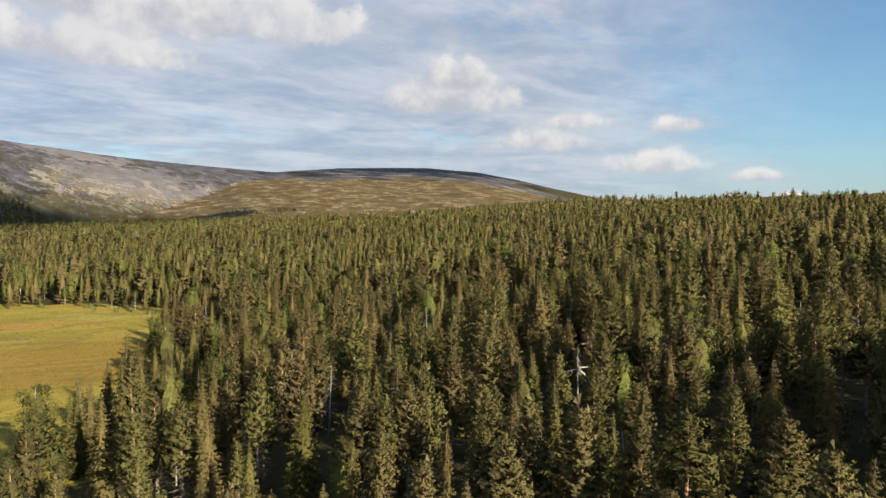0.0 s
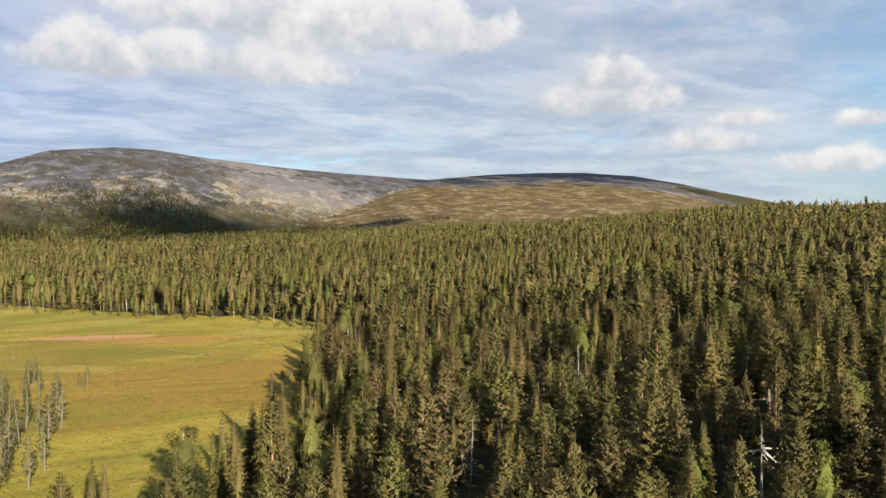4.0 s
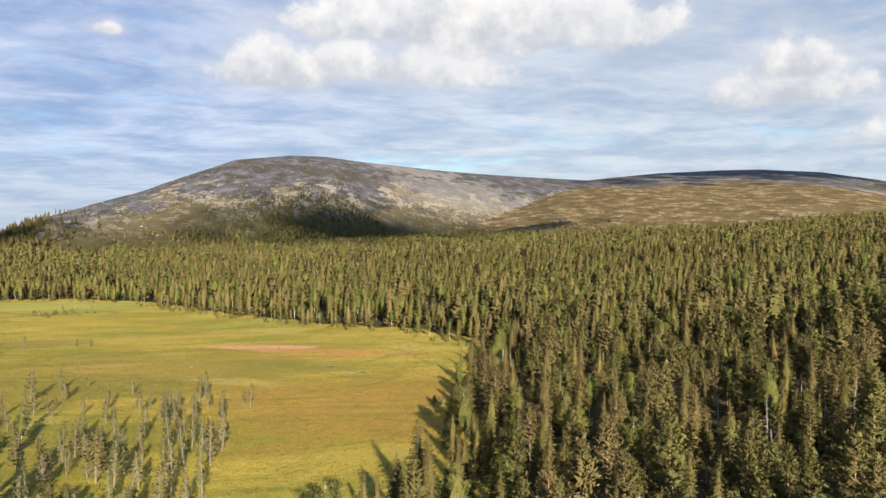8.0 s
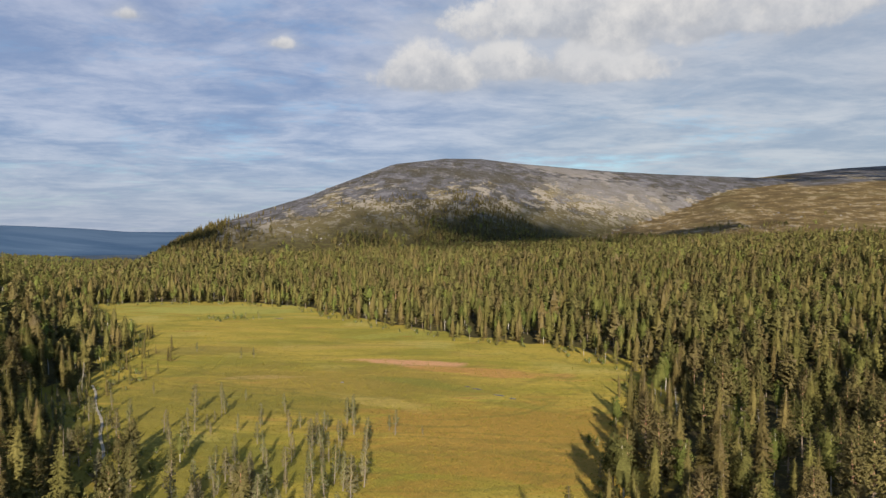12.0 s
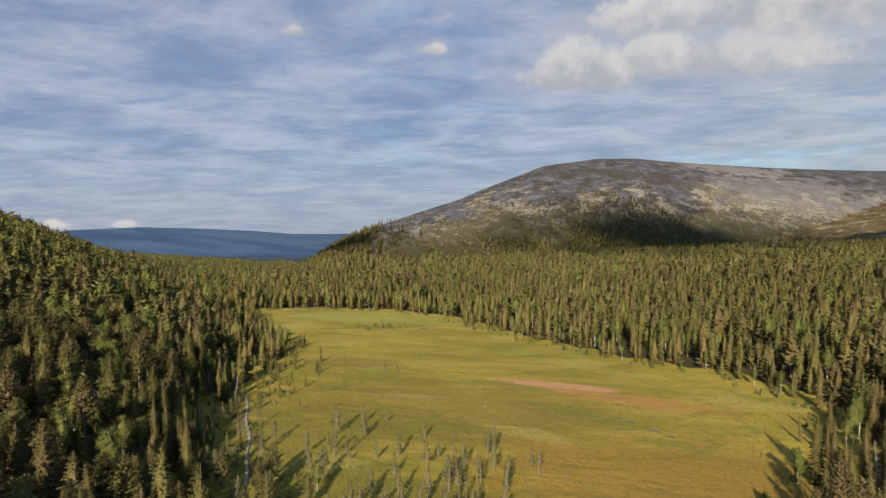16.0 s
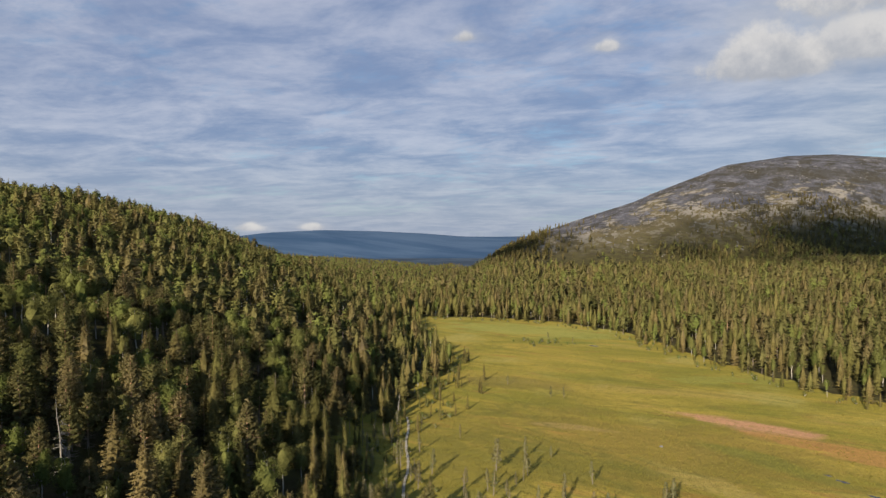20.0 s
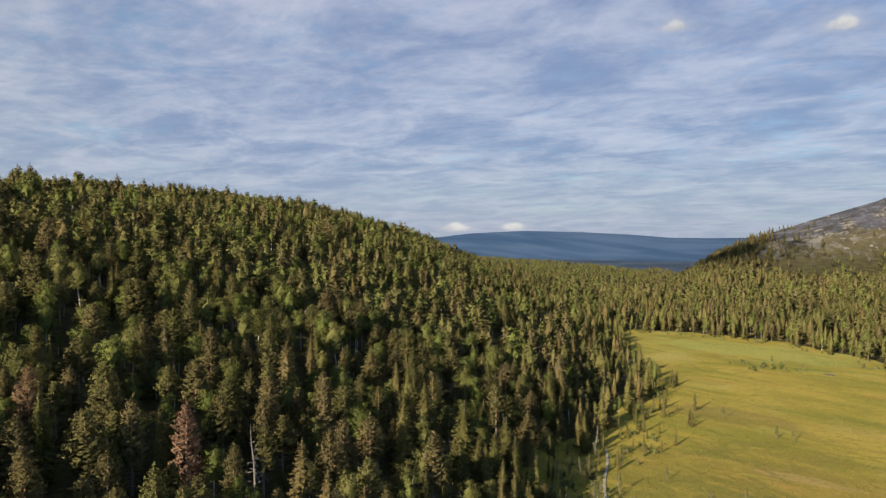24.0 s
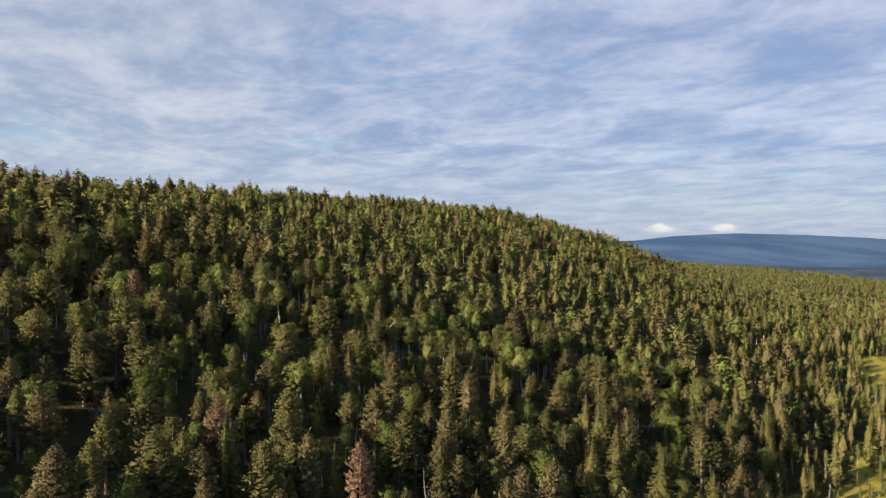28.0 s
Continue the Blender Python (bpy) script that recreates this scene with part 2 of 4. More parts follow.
    moss = g.mix(g.math("MULTIPLY", g.span(ledge, 0.505, 0.540), 0.9), moss, (0.255, 0.235, 0.21))
    h = g.math("SUBTRACT", g.math("ADD", g.math("MULTIPLY", a1, 0.55), g.math("MULTIPLY", a2, 0.45)), g.math("MULTIPLY", zone["grey"], 0.60))
    grey = g.mix(g.span(h, 0.285, 0.325), stone, moss)
    heath = g.mix(g.span(a2, 0.36, 0.64), (0.074, 0.053, 0.024), (0.166, 0.119, 0.050))
    heath = g.mix(g.span(a1, 0.52, 0.66), heath, (0.118, 0.092, 0.040))
    heath = g.mix(g.span(ledge, 0.535, 0.575), heath, (0.265, 0.220, 0.150))
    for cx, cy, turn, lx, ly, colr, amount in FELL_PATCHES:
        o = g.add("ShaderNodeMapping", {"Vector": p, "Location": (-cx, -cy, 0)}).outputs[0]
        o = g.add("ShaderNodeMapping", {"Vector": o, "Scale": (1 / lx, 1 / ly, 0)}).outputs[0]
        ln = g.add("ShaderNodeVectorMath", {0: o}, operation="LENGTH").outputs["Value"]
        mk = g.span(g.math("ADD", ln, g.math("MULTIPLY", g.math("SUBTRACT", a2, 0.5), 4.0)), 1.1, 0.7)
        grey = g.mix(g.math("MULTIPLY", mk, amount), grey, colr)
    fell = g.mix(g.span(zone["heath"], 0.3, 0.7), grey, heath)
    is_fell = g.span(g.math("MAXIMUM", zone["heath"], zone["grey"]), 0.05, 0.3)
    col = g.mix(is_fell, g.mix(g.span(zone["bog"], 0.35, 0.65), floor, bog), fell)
    # far valley: blue haze mixed into the ground colour with distance
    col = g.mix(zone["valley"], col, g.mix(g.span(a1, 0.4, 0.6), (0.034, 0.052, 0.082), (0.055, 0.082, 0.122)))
    finish(g, col, 0.95, g.math("ADD", fine, g.math("MULTIPLY", ledge, 8.0)), 0.6, 0.6, 0.1)
    return m


BOG_PATCHES = [(-50, 222, 22, 66, 46, (0.215, 0.155, 0.040), 0.62), (-100, 235, 62, 60, 22, (0.185, 0.155, 0.034), 0.4), (8, 172, -15, 50, 40, (0.31, 0.175, 0.042), 0.72), (-70, 138, 30, 44, 26, (0.135, 0.135, 0.028), 0.6), (-28, 265, -12, 31, 6.5, (0.52, 0.28, 0.16), 1.0), (5, 249, -16, 32, 8, (0.42, 0.22, 0.075), 0.85), (-75, 236, 5, 16, 3.5, (0.42, 0.29, 0.12), 0.5),
               (-30, 205, -25, 22, 6, (0.42, 0.33, 0.10), 0.55), (-18, 230, -28, 24, 5, (0.15, 0.175, 0.035), 0.5), (8, 205, -30, 18, 4, (0.15, 0.18, 0.035), 0.45), (-60, 300, 15, 46, 8, (0.40, 0.29, 0.09), 0.4),
               (-125, 400, 20, 16, 4, (0.12, 0.17, 0.034), 0.7), (-170, 435, 5, 80, 30, (0.30, 0.32, 0.085), 0.65), (-118, 288, 10, 30, 15, (0.19, 0.145, 0.042), 0.6),
               (-92, 185, 30, 56, 36, (0.160, 0.152, 0.030), 0.6), (-35, 340, 35, 40, 10, (0.30, 0.30, 0.075), 0.5)]
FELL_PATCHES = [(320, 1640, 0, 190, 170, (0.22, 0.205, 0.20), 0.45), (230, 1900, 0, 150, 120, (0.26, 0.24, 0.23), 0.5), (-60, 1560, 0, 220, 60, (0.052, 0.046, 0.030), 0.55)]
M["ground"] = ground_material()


def far_material():
    """Wooded uplands many kilometres off, with the air's blue haze painted into the colour."""
    m, g = material("haze_blue_uplands")
    p = g.add("ShaderNodeTexCoord").outputs["Object"]
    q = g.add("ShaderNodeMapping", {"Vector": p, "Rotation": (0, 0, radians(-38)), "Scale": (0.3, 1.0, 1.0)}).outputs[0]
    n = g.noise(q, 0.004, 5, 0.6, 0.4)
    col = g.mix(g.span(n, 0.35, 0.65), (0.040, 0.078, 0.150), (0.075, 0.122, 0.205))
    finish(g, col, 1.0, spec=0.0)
    return m


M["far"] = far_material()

# ---- the lie of the land ----
BOG = np.array([(-262, 450), (-225, 466), (-171, 470), (-114, 438), (-60, 370), (-9, 322), (36, 294), (57, 250), (48, 216), (36, 181), (30, 153), (23, 130), (15, 108),
                (3, 86), (-30, 82), (-58, 100), (-80, 132), (-99, 157), (-122, 176), (-130, 204), (-128, 230), (-146, 275), (-158, 314), (-208, 366)], float)


def bog_distance(x, y):
    """Metres outside the bog's edge (negative inside)."""
    d = np.full(np.shape(x), 1e9)
    inside = np.zeros(np.shape(x), bool)
    for a, b in zip(BOG, np.roll(BOG, -1, 0)):
        ex, ey = b - a
        t = np.clip(((x - a[0]) * ex + (y - a[1]) * ey) / (ex * ex + ey * ey), 0, 1)
        d = np.minimum(d, np.hypot(x - a[0] - t * ex, y - a[1] - t * ey))
        cross = ((a[1] > y) != (b[1] > y)) & (x < (b[0] - a[0]) * (y - a[1]) / (b[1] - a[1] + 1e-9) + a[0])
        inside ^= cross
    return np.where(inside, -d, d)


def ease(v, a, b):
    t = np.clip((v - a) / (b - a), 0, 1)
    return t * t * (3 - 2 * t)


def polar(x, y):
    return np.degrees(np.arctan2(-x, y)), np.hypot(x, y)


def wavy(x, y, size, seed):
    """Smooth uneven swell between about -1 and 1."""
    r = np.random.RandomState(seed)
    s = 0
    for k in range(5):
        a, ph = r.uniform(0, 2 * np.pi, 2)
        s = s + np.sin((x * np.cos(a) + y * np.sin(a)) * 2 * np.pi / (size * r.uniform(0.6, 1.5)) + ph)
    return s / 3.0


# skylines: heading against angle of height, as seen from about 45 m above the bog
GREY = ([-32, -25, -20, -14.5, -10, -3.6, 0, 3, 7.2, 10.4, 12.3, 14, 17.5, 21.7, 26, 31, 36], [3.2, 3.7, 4.05, 4.4, 4.75, 5.36, 5.78, 5.82, 5.4, 4.25, 3.55, 2.84, 1.76, 0.35, -1.9, -3.6, -4.2])
BROWN = ([-75, -60, -55, -49.6, -45, -42, -38.5, -34.4, -31.6, -27, -23, -19.4, -15.7, -11.2, -7.8, -4], [-1.5, 0.4, 1.0, 2.0, 3.0, 3.72, 4.37, 4.7, 4.72, 4.64, 4.35, 4.04, 2.85, 1.43, 0.5, -0.9])
SLOPE = ([-180, -110, -70, -50, -30, -10, 4, 13, 21, 30, 38, 45, 60, 180], [0.03, 0.06, 0.085, 0.085, 0.054, 0.043, 0.036, 0.030, 0.018, 0.005, 0.018, 0.029, 0.02, 0.03])


def tan(deg):
    return np.tan(np.radians(deg))


def left_hill(x, y):
    u, v = -0.88 * x - 0.47 * y, -0.47 * x + 0.88 * y
    u = u - 25 * ease(v, 430, 560) * (1 - ease(u, 140, 210))
    z = np.interp(u, [-1e4, 12, 22, 60, 100, 150, 200, 250, 300, 380, 600, 1200], [0, 0, 3, 17.5, 32, 50, 66, 79.5, 85.5, 85, 61, 40])
    g = np.interp(v, [-900, -300, 520, 600, 700, 800, 890, 1050, 1400], [0.4, 1, 0.97, 0.85, 0.55, 0.32, 0.15, 0, 0])
    return z * g


def fell(az, r, table, eye, near, crest, power):
    """A broad fell: the share of its rise at each distance, and its height."""
    zc = eye + crest * tan(np.interp(az, *table))
    t = np.clip((r - near) / (crest - near), 0, 1)
    z = 12 + (zc - 12) * (1 - (1 - t) ** power)
    return z - np.maximum(r - crest, 0) * 0.16 - np.maximum(near - r, 0) * 0.08, t


def height(x, y):
    x, y = np.asarray(x, float), np.asarray(y, float)
    az, r = polar(x, y)
    d = bog_distance(x, y)
    dd = np.maximum(d, 0)
    z = np.interp(az, *SLOPE) * np.minimum(dd, 900) * ease(dd, 0, 30) + wavy(x, y, 90, 3) * 1.3 * ease(dd, 5, 60)
    z = z - ease(r, 1400, 2600) * 75 * ease(az, 18, 26) * (1 - ease(az, 60, 90))
    # the ground falls away towards the far valley, with a low wooded ridge before it
    z = z - ease(r, 760, 1040) * np.interp(az, [19, 23, 27, 34, 42, 50, 58], [0, 10, 20, 13, 11, 10, 0])
    z = z - 20 * np.exp(-((r - 1010) / 120) ** 2) * ease(az, 27, 32) * (1 - ease(az, 48, 56))
    # unseen hill added behind the start of the flight to shade the near wood
    z = z + 47 * np.exp(-((x - 92) / 62) ** 2 - ((y + 112) / 44) ** 2)
    hill = left_hill(x, y)
    z = np.maximum(z, hill - 60 * (1 - ease(hill, 0, 4)))
    crest = np.interp(az, [-30, -10, 3, 14, 26, 40], [2300, 2200, 2050, 1500, 1250, 1200])
    zg, tg = fell(az, r, GREY, 50, np.interp(az, [-20, 0, 26], [1500, 1020, 860]), crest, 1.55)
    crest = np.interp(az, [-60, -45, -32, -20, -12, -4], [1500, 2700, 3400, 2600, 1800, 1500])
    zb, tb = fell(az, r, BROWN, 38, np.interp(az, [-60, -20, -8], [800, 930, 1150]), crest, 1.25)
    zg = np.where((az > -40) & (az < 40), zg + wavy(x, y, 170, 5) * 3.0 * tg * (1 - tg), -99)
    zg = zg - ease(az, 24.5, 35) * 60
    zb = np.where((az > -80) & (az < 0), zb + wavy(x, y, 150, 6) * 3.0 * tb * (1 - tb), -99)
    return np.maximum(z, np.maximum(zg, zb))


def zones(x, y):
    az, r = polar(x, y)
    d = bog_distance(x, y) + wavy(x, y, 22, 9) * 2.5
    crest = np.interp(az, [-30, -10, 3, 14, 26, 40], [2300, 2200, 2050, 1500, 1250, 1200])
    _, tg = fell(az, r, GREY, 50, np.interp(az, [-20, 0, 26], [1500, 1020, 860]), crest, 1.55)
    zg = np.where((az > -40) & (az < 28), tg, 0) * np.interp(az, [5, 12], [1, 0.62])
    crestb = np.interp(az, [-60, -45, -32, -20, -12, -4], [1500, 2700, 3400, 2600, 1800, 1500])
    hb, tb = fell(az, r, BROWN, 38, np.interp(az, [-60, -20, -8], [800, 930, 1150]), crestb, 1.25)
    hg, _ = fell(az, r, GREY, 50, np.interp(az, [-20, 0, 26], [1500, 1020, 860]), crest, 1.55)
    brown = (az > -80) & (az < 0) & (hb > hg) & (tb > 0.0)
    # brown fell's top: grey stone, mixed darker with moss to paint in cloud shade
    heath = np.where(brown, 1.0 - 0.85 * ease(tb, 0.40, 0.54) * ease(-az, 20, 27), 0.0)
    grey = np.where(brown, 0.42, zg)
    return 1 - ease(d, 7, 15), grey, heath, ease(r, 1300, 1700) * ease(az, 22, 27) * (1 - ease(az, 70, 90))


def grid_mesh(name, rr, aa, mat, closed):
    R, A = np.meshgrid(rr, np.radians(aa), indexing="ij")
    X, Y = -np.sin(A) * R, np.cos(A) * R
    Z = height(X, Y)
    n, k = R.shape
    co = np.stack([X, Y, Z], -1).reshape(-1, 3)
    i, j = np.meshgrid(np.arange(n - 1), np.arange(k if closed else k - 1), indexing="ij")
    j2 = (j + 1) % k
    quads = np.stack([i * k + j, (i + 1) * k + j, (i + 1) * k + j2, i * k + j2], -1).reshape(-1, 4)
    return mesh_object(name, co, quads, [mat]), X.ravel(), Y.ravel()


def mesh_object(name, co, faces, mats, index=None, smooth=True, tint=None, normals=None):
    me = bpy.data.meshes.new(name)
    k = faces.shape[1]
    me.vertices.add(len(co))
    me.vertices.foreach_set("co", np.ascontiguousarray(co, np.float32).ravel())
    me.loops.add(faces.size)
    me.loops.foreach_set("vertex_index", np.ascontiguousarray(faces, np.int32).ravel())
    me.polygons.add(len(faces))
    me.polygons.foreach_set("loop_start", np.arange(0, faces.size, k, dtype=np.int32))
    if index is not None:
        me.polygons.foreach_set("material_index", np.ascontiguousarray(index, np.int32))
    me.polygons.foreach_set("use_smooth", np.full(len(faces), smooth))
    for m in mats:
        me.materials.append(m)
    if tint is not None:
        me.attributes.new("tint", "FLOAT", "POINT").data.foreach_set("value", np.ascontiguousarray(tint, np.float32))
    me.update(calc_edges=True)
    if normals is not None:
        me.normals_split_custom_set_from_vertices(np.ascontiguousarray(normals, np.float32))
    return new(name, me)


rings = [0.0] + list(np.arange(6, 520, 4.5))
while rings[-1] < 4000:
    rings.append(rings[-1] * 1.0115 + 0.5)
turns = np.concatenate([np.arange(-82, 106, 0.5), np.arange(106, 278, 3.0)])
ground, gx, gy = grid_mesh("ground", np.array(rings), turns, M["ground"], True)
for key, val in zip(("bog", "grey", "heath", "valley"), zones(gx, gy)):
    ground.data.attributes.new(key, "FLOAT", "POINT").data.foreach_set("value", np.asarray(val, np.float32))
tagged(ground, "open sedge bog, mossy forest floor and stony fells", "ground", kind="structure")


def make_backdrop():
    """Wooded uplands, painted haze-blue, that close the valley at the horizon."""
    rr = np.array([2650, 2900, 3200, 3500, 3750, 4000, 4200, 4400, 4550, 4700, 4850], float)
    aa = np.concatenate([np.arange(-180, 15, 3.0), np.arange(15, 60, 0.5), np.arange(60, 180, 3.0)])
    R, A = np.meshgrid(rr, aa, indexing="ij")
    el = np.interp(A, [-180, 15, 20, 25, 27.9, 31, 34.7, 39.3, 43.8, 46.8, 55, 180], [-0.6, -0.6, -0.25, -0.33, -0.30, -0.05, 0.13, 0.25, 0.04, -0.35, -0.6, -0.6])
    top = 62 + 4550 * tan(el)
    t = ease(R, 3000, 4550)
    X, Y = -np.sin(np.radians(A)) * R, np.cos(np.radians(A)) * R
    Z = -80 + (top + 80) * t + wavy(X, Y, 1200, 12) * 9 * t * (1 - t) * 4 - np.maximum(R - 4550, 0) * 0.2
    n, k = R.shape
    i, j = np.meshgrid(np.arange(n - 1), np.arange(k), indexing="ij")
    j2 = (j + 1) % k
    q = np.stack([i * k + j, (i + 1) * k + j, (i + 1) * k + j2, i * k + j2], -1).reshape(-1, 4)
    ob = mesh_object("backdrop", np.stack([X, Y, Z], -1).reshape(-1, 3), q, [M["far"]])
    return tagged(ob, "distant wooded uplands painted haze-blue, closing the valley", "hills", kind="structure")


make_backdrop()


# ---- trees ----
def unit(az, dz):
    return np.array([math.cos(az), math.sin(az), dz])


class Soup:
    """Collects triangles as separate small faces."""

    def __init__(self):
        self.v, self.f = [], []

    def tri(self, a, b, c):
        n = len(self.v)
        self.v += [a, b, c]
        self.f.append((n, n + 1, n + 2))

    def quad(self, a, b, c, d):
        n = len(self.v)
        self.v += [a, b, c, d]
        self.f += [(n, n + 1, n + 2), (n, n + 2, n + 3)]

    def rod(self, a, b, ra, rb, sides=5):
        a, b = np.array(a, float), np.array(b, float)
        d = (b - a) / (np.linalg.norm(b - a) + 1e-9)
        s = np.cross(d, (0.3, 0.5, 0.81))
        s /= np.linalg.norm(s)
        t = np.cross(d, s)
        n = len(self.v)
        for q, rad in ((a, ra), (b, rb)):
            for i in range(sides):
                w = 2 * math.pi * i / sides
                self.v.append(q + (s * math.cos(w) + t * math.sin(w)) * rad)
        for i in range(sides):
            j = (i + 1) % sides
            self.f += [(n + i, n + j, n + sides + j), (n + i, n + sides + j, n + sides + i)]

    def arrays(self):
        return np.array(self.v, float), np.array(self.f, int)


def trunk_soup(r, h, base, lean=0.02, sides=6, bits=5):
    s = Soup()
    off = np.array([0.0, 0.0])
    p = np.array([0, 0, -0.4])
    for i in range(bits):
        f0, f1 = i / bits, (i + 1) / bits
        off = off + r.normal(0, lean, 2) * h / bits
        q = np.array([*off, h * f1])
        s.rod(p, q, base * (1 - f0) ** 0.8 + 0.01, base * (1 - f1) ** 0.8 + 0.01, sides)
        p = q
    return s


def frond(s, r, p, a, L, lift, bend, wide, k, start, hang, jit):
    """A bough: k pairs of side twigs as pointed faces along a bent axis, and a tip."""
    d, side = unit(a, 0), np.array([-math.sin(a), math.cos(a), 0])
    sp, wl = L * (1 - start) / k, 0
    for j in range(k):
        t = start + (1 - start) * (j + 0.4) / k
        b = p + d * L * t + (0, 0, lift * L * t + bend * L * t * t)
        wl = wide * L * (1.2 - 0.7 * t) + 0.05
        for sg in (-1, 1):
            tip = b + side * sg * wl * r.uniform(0.65, 1.25) + d * wl * r.uniform(0.1, 0.8) + (0, 0, wl * (r.normal(0, jit) - hang))
            s.tri(b - d * sp * 0.62 + (0, 0, wl * r.uniform(0, 0.4)), b + d * sp * 0.62 - (0, 0, wl * r.uniform(0, 0.4)), tip)
    e = p + d * L + (0, 0, (lift + bend) * L)
    s.tri(e - d * sp * 0.7 + side * wl * 0.4 + (0, 0, wl * 0.3), e - d * sp * 0.7 - side * wl * 0.4 - (0, 0, wl * 0.3), e + d * sp * 0.25 + (0, 0, wl * r.normal(0, jit * 0.5)))


def spruce_crown(r, h, whorls, per, k, width=0.105, gap=0.05, wide=0.30):
    """A narrow crown of whorls of drooping boughs; k: pairs of twigs on each bough."""
    s = Soup()
    R = h * width
    lob = r.uniform(0.7, 1.2, 8)
    for i in range(whorls):
        f = (i + r.uniform(-0.3, 0.3)) / (whorls - 1)
        f = min(max(f, 0.0), 1.0)
        z0 = h * (gap + (0.97 - gap) * f)
        rad = R * min(1.0, 0.6 + f * 2.5) * (1 - f) ** 0.72 + 0.12
        a0 = r.uniform(0, 6.28)
        for j in range(per):
            a = a0 + 6.283 * j / per + r.normal(0, 0.3)
            L = rad * r.uniform(0.6, 1.2) * lob[int(a / 6.2832 * 8) % 8]
            p = np.array([0, 0, z0 + r.uniform(-0.5, 0.5) * h / whorls * min(1.0, (1 - f) * 6)])
            frond(s, r, p, a, L, 0.15 - 0.95 * (1 - f) * r.uniform(0.6, 1.3), 0.25 * (1 - f), wide, k, 0.12, 0.55, 0.35)
    s.tri((-.07, 0, h * .92), (.07, .03, h * .92), (0, 0, h * 1.02))
    core(s, r, h, gap + 0.02, 0.88, R * (0.34 if k > 1 else 0.46), 5 if whorls > 9 else 3, 3 if whorls > 9 else 2)
    return s


def core(s, r, h, start, end, rad, sides=6, rings=4):
    """The shut, shadowy inside of a crown: a lumpy spindle."""
    prev = None
    for i in range(rings + 1):
        f = i / rings
        w = rad * math.sin(math.pi * (0.12 + 0.80 * f)) if 0 < i < rings else 0.05
        ring = [np.array([math.cos(a), math.sin(a), 0]) * w * r.uniform(0.8, 1.2) + (0, 0, h * (start + (end - start) * f)) for a in np.arange(sides) * 6.2832 / sides + 0.5 * i]
        if prev:
            for j in range(sides):
                s.quad(prev[j], prev[(j + 1) % sides], ring[(j + 1) % sides], ring[j])
        prev = ring


def clump(s, r, c, size, n, flat=0.6, out=None):
    """A tuft of needles or leaves: n small pointed faces round c, turned roughly along out."""
    for _ in range(n):
        a, b = r.normal(0, 1, 3), r.normal(0, 1, 3)
        if out is not None:
            o = out / (np.linalg.norm(out) + 1e-9) + r.normal(0, 0.45, 3)
            o /= np.linalg.norm(o)
            a -= o * (a @ o)
            b = np.cross(o, a)
        a[2] *= flat if out is None else 1.0
        a /= np.linalg.norm(a)
        b -= a * (a @ b)
        b /= np.linalg.norm(b)
        m = c + r.normal(0, size * 0.5, 3) * (1, 1, flat)
        k = size * r.uniform(0.65, 1.2)
        s.tri(m - a * k + b * k * 0.35, m - a * k * 0.3 - b * k * 0.6, m + a * k)


def pine_crown(r, h, boughs, k, wide=0.34, start=0.32, width=0.13, jit=0.7, inner=0.36):
    """An airy crown: boughs with tufted twigs, level below and rising towards the top."""
    s = Soup()
    lob = r.uniform(0.7, 1.2, 7)
    for i in range(boughs):
        f = (i + r.uniform(0, 1)) / boughs
        z = h * (start + (0.965 - start) * f ** 0.95)
        a = i * 2.4 + r.normal(0, 0.4)
        L = h * width * (1 - f) ** 0.62 * min(1, 0.62 + 1.6 * f) * r.uniform(0.6, 1.15) * lob[int(a * 7 / 6.2832) % 7] + 0.22
        frond(s, r, np.array([0, 0, z]), a, L, r.uniform(-0.3, 0.2) + 0.45 * f, 0.18, wide, k, inner * (1 - 0.6 * f), -0.15, jit)
    clump(s, r, np.array([0, 0, h * 0.975]), 0.03 * h, 3, 2.0)
    if k < 3:
        core(s, r, h, start + 0.08, 0.90, h * width * (0.28 if k > 1 else 0.42), 5 if boughs > 20 else 3, 3 if boughs > 20 else 2)
    return s


def bare_twigs(t, r, h, lo, hi, n, reach):
    """Dead lower branches, still on the trunk."""
    for i in range(n):
        z = h * r.uniform(lo, hi)
        a = i * 2.4 + r.normal(0, 0.5)
        L = h * reach * r.uniform(0.4, 1.1)
        e = np.array([0, 0, z]) + unit(a, r.uniform(-0.45, 0.15)) * L
        t.rod((0, 0, z), e, 0.035, 0.012, 3)
        t.rod(e * 0.45 + np.array([0, 0, z]) * 0.55, e * 0.6 + np.array([0, 0, z]) * 0.4 + unit(a + r.choice([-0.9, 0.9]), r.uniform(-0.5, 0.2)) * L * 0.4, 0.02, 0.008, 3)


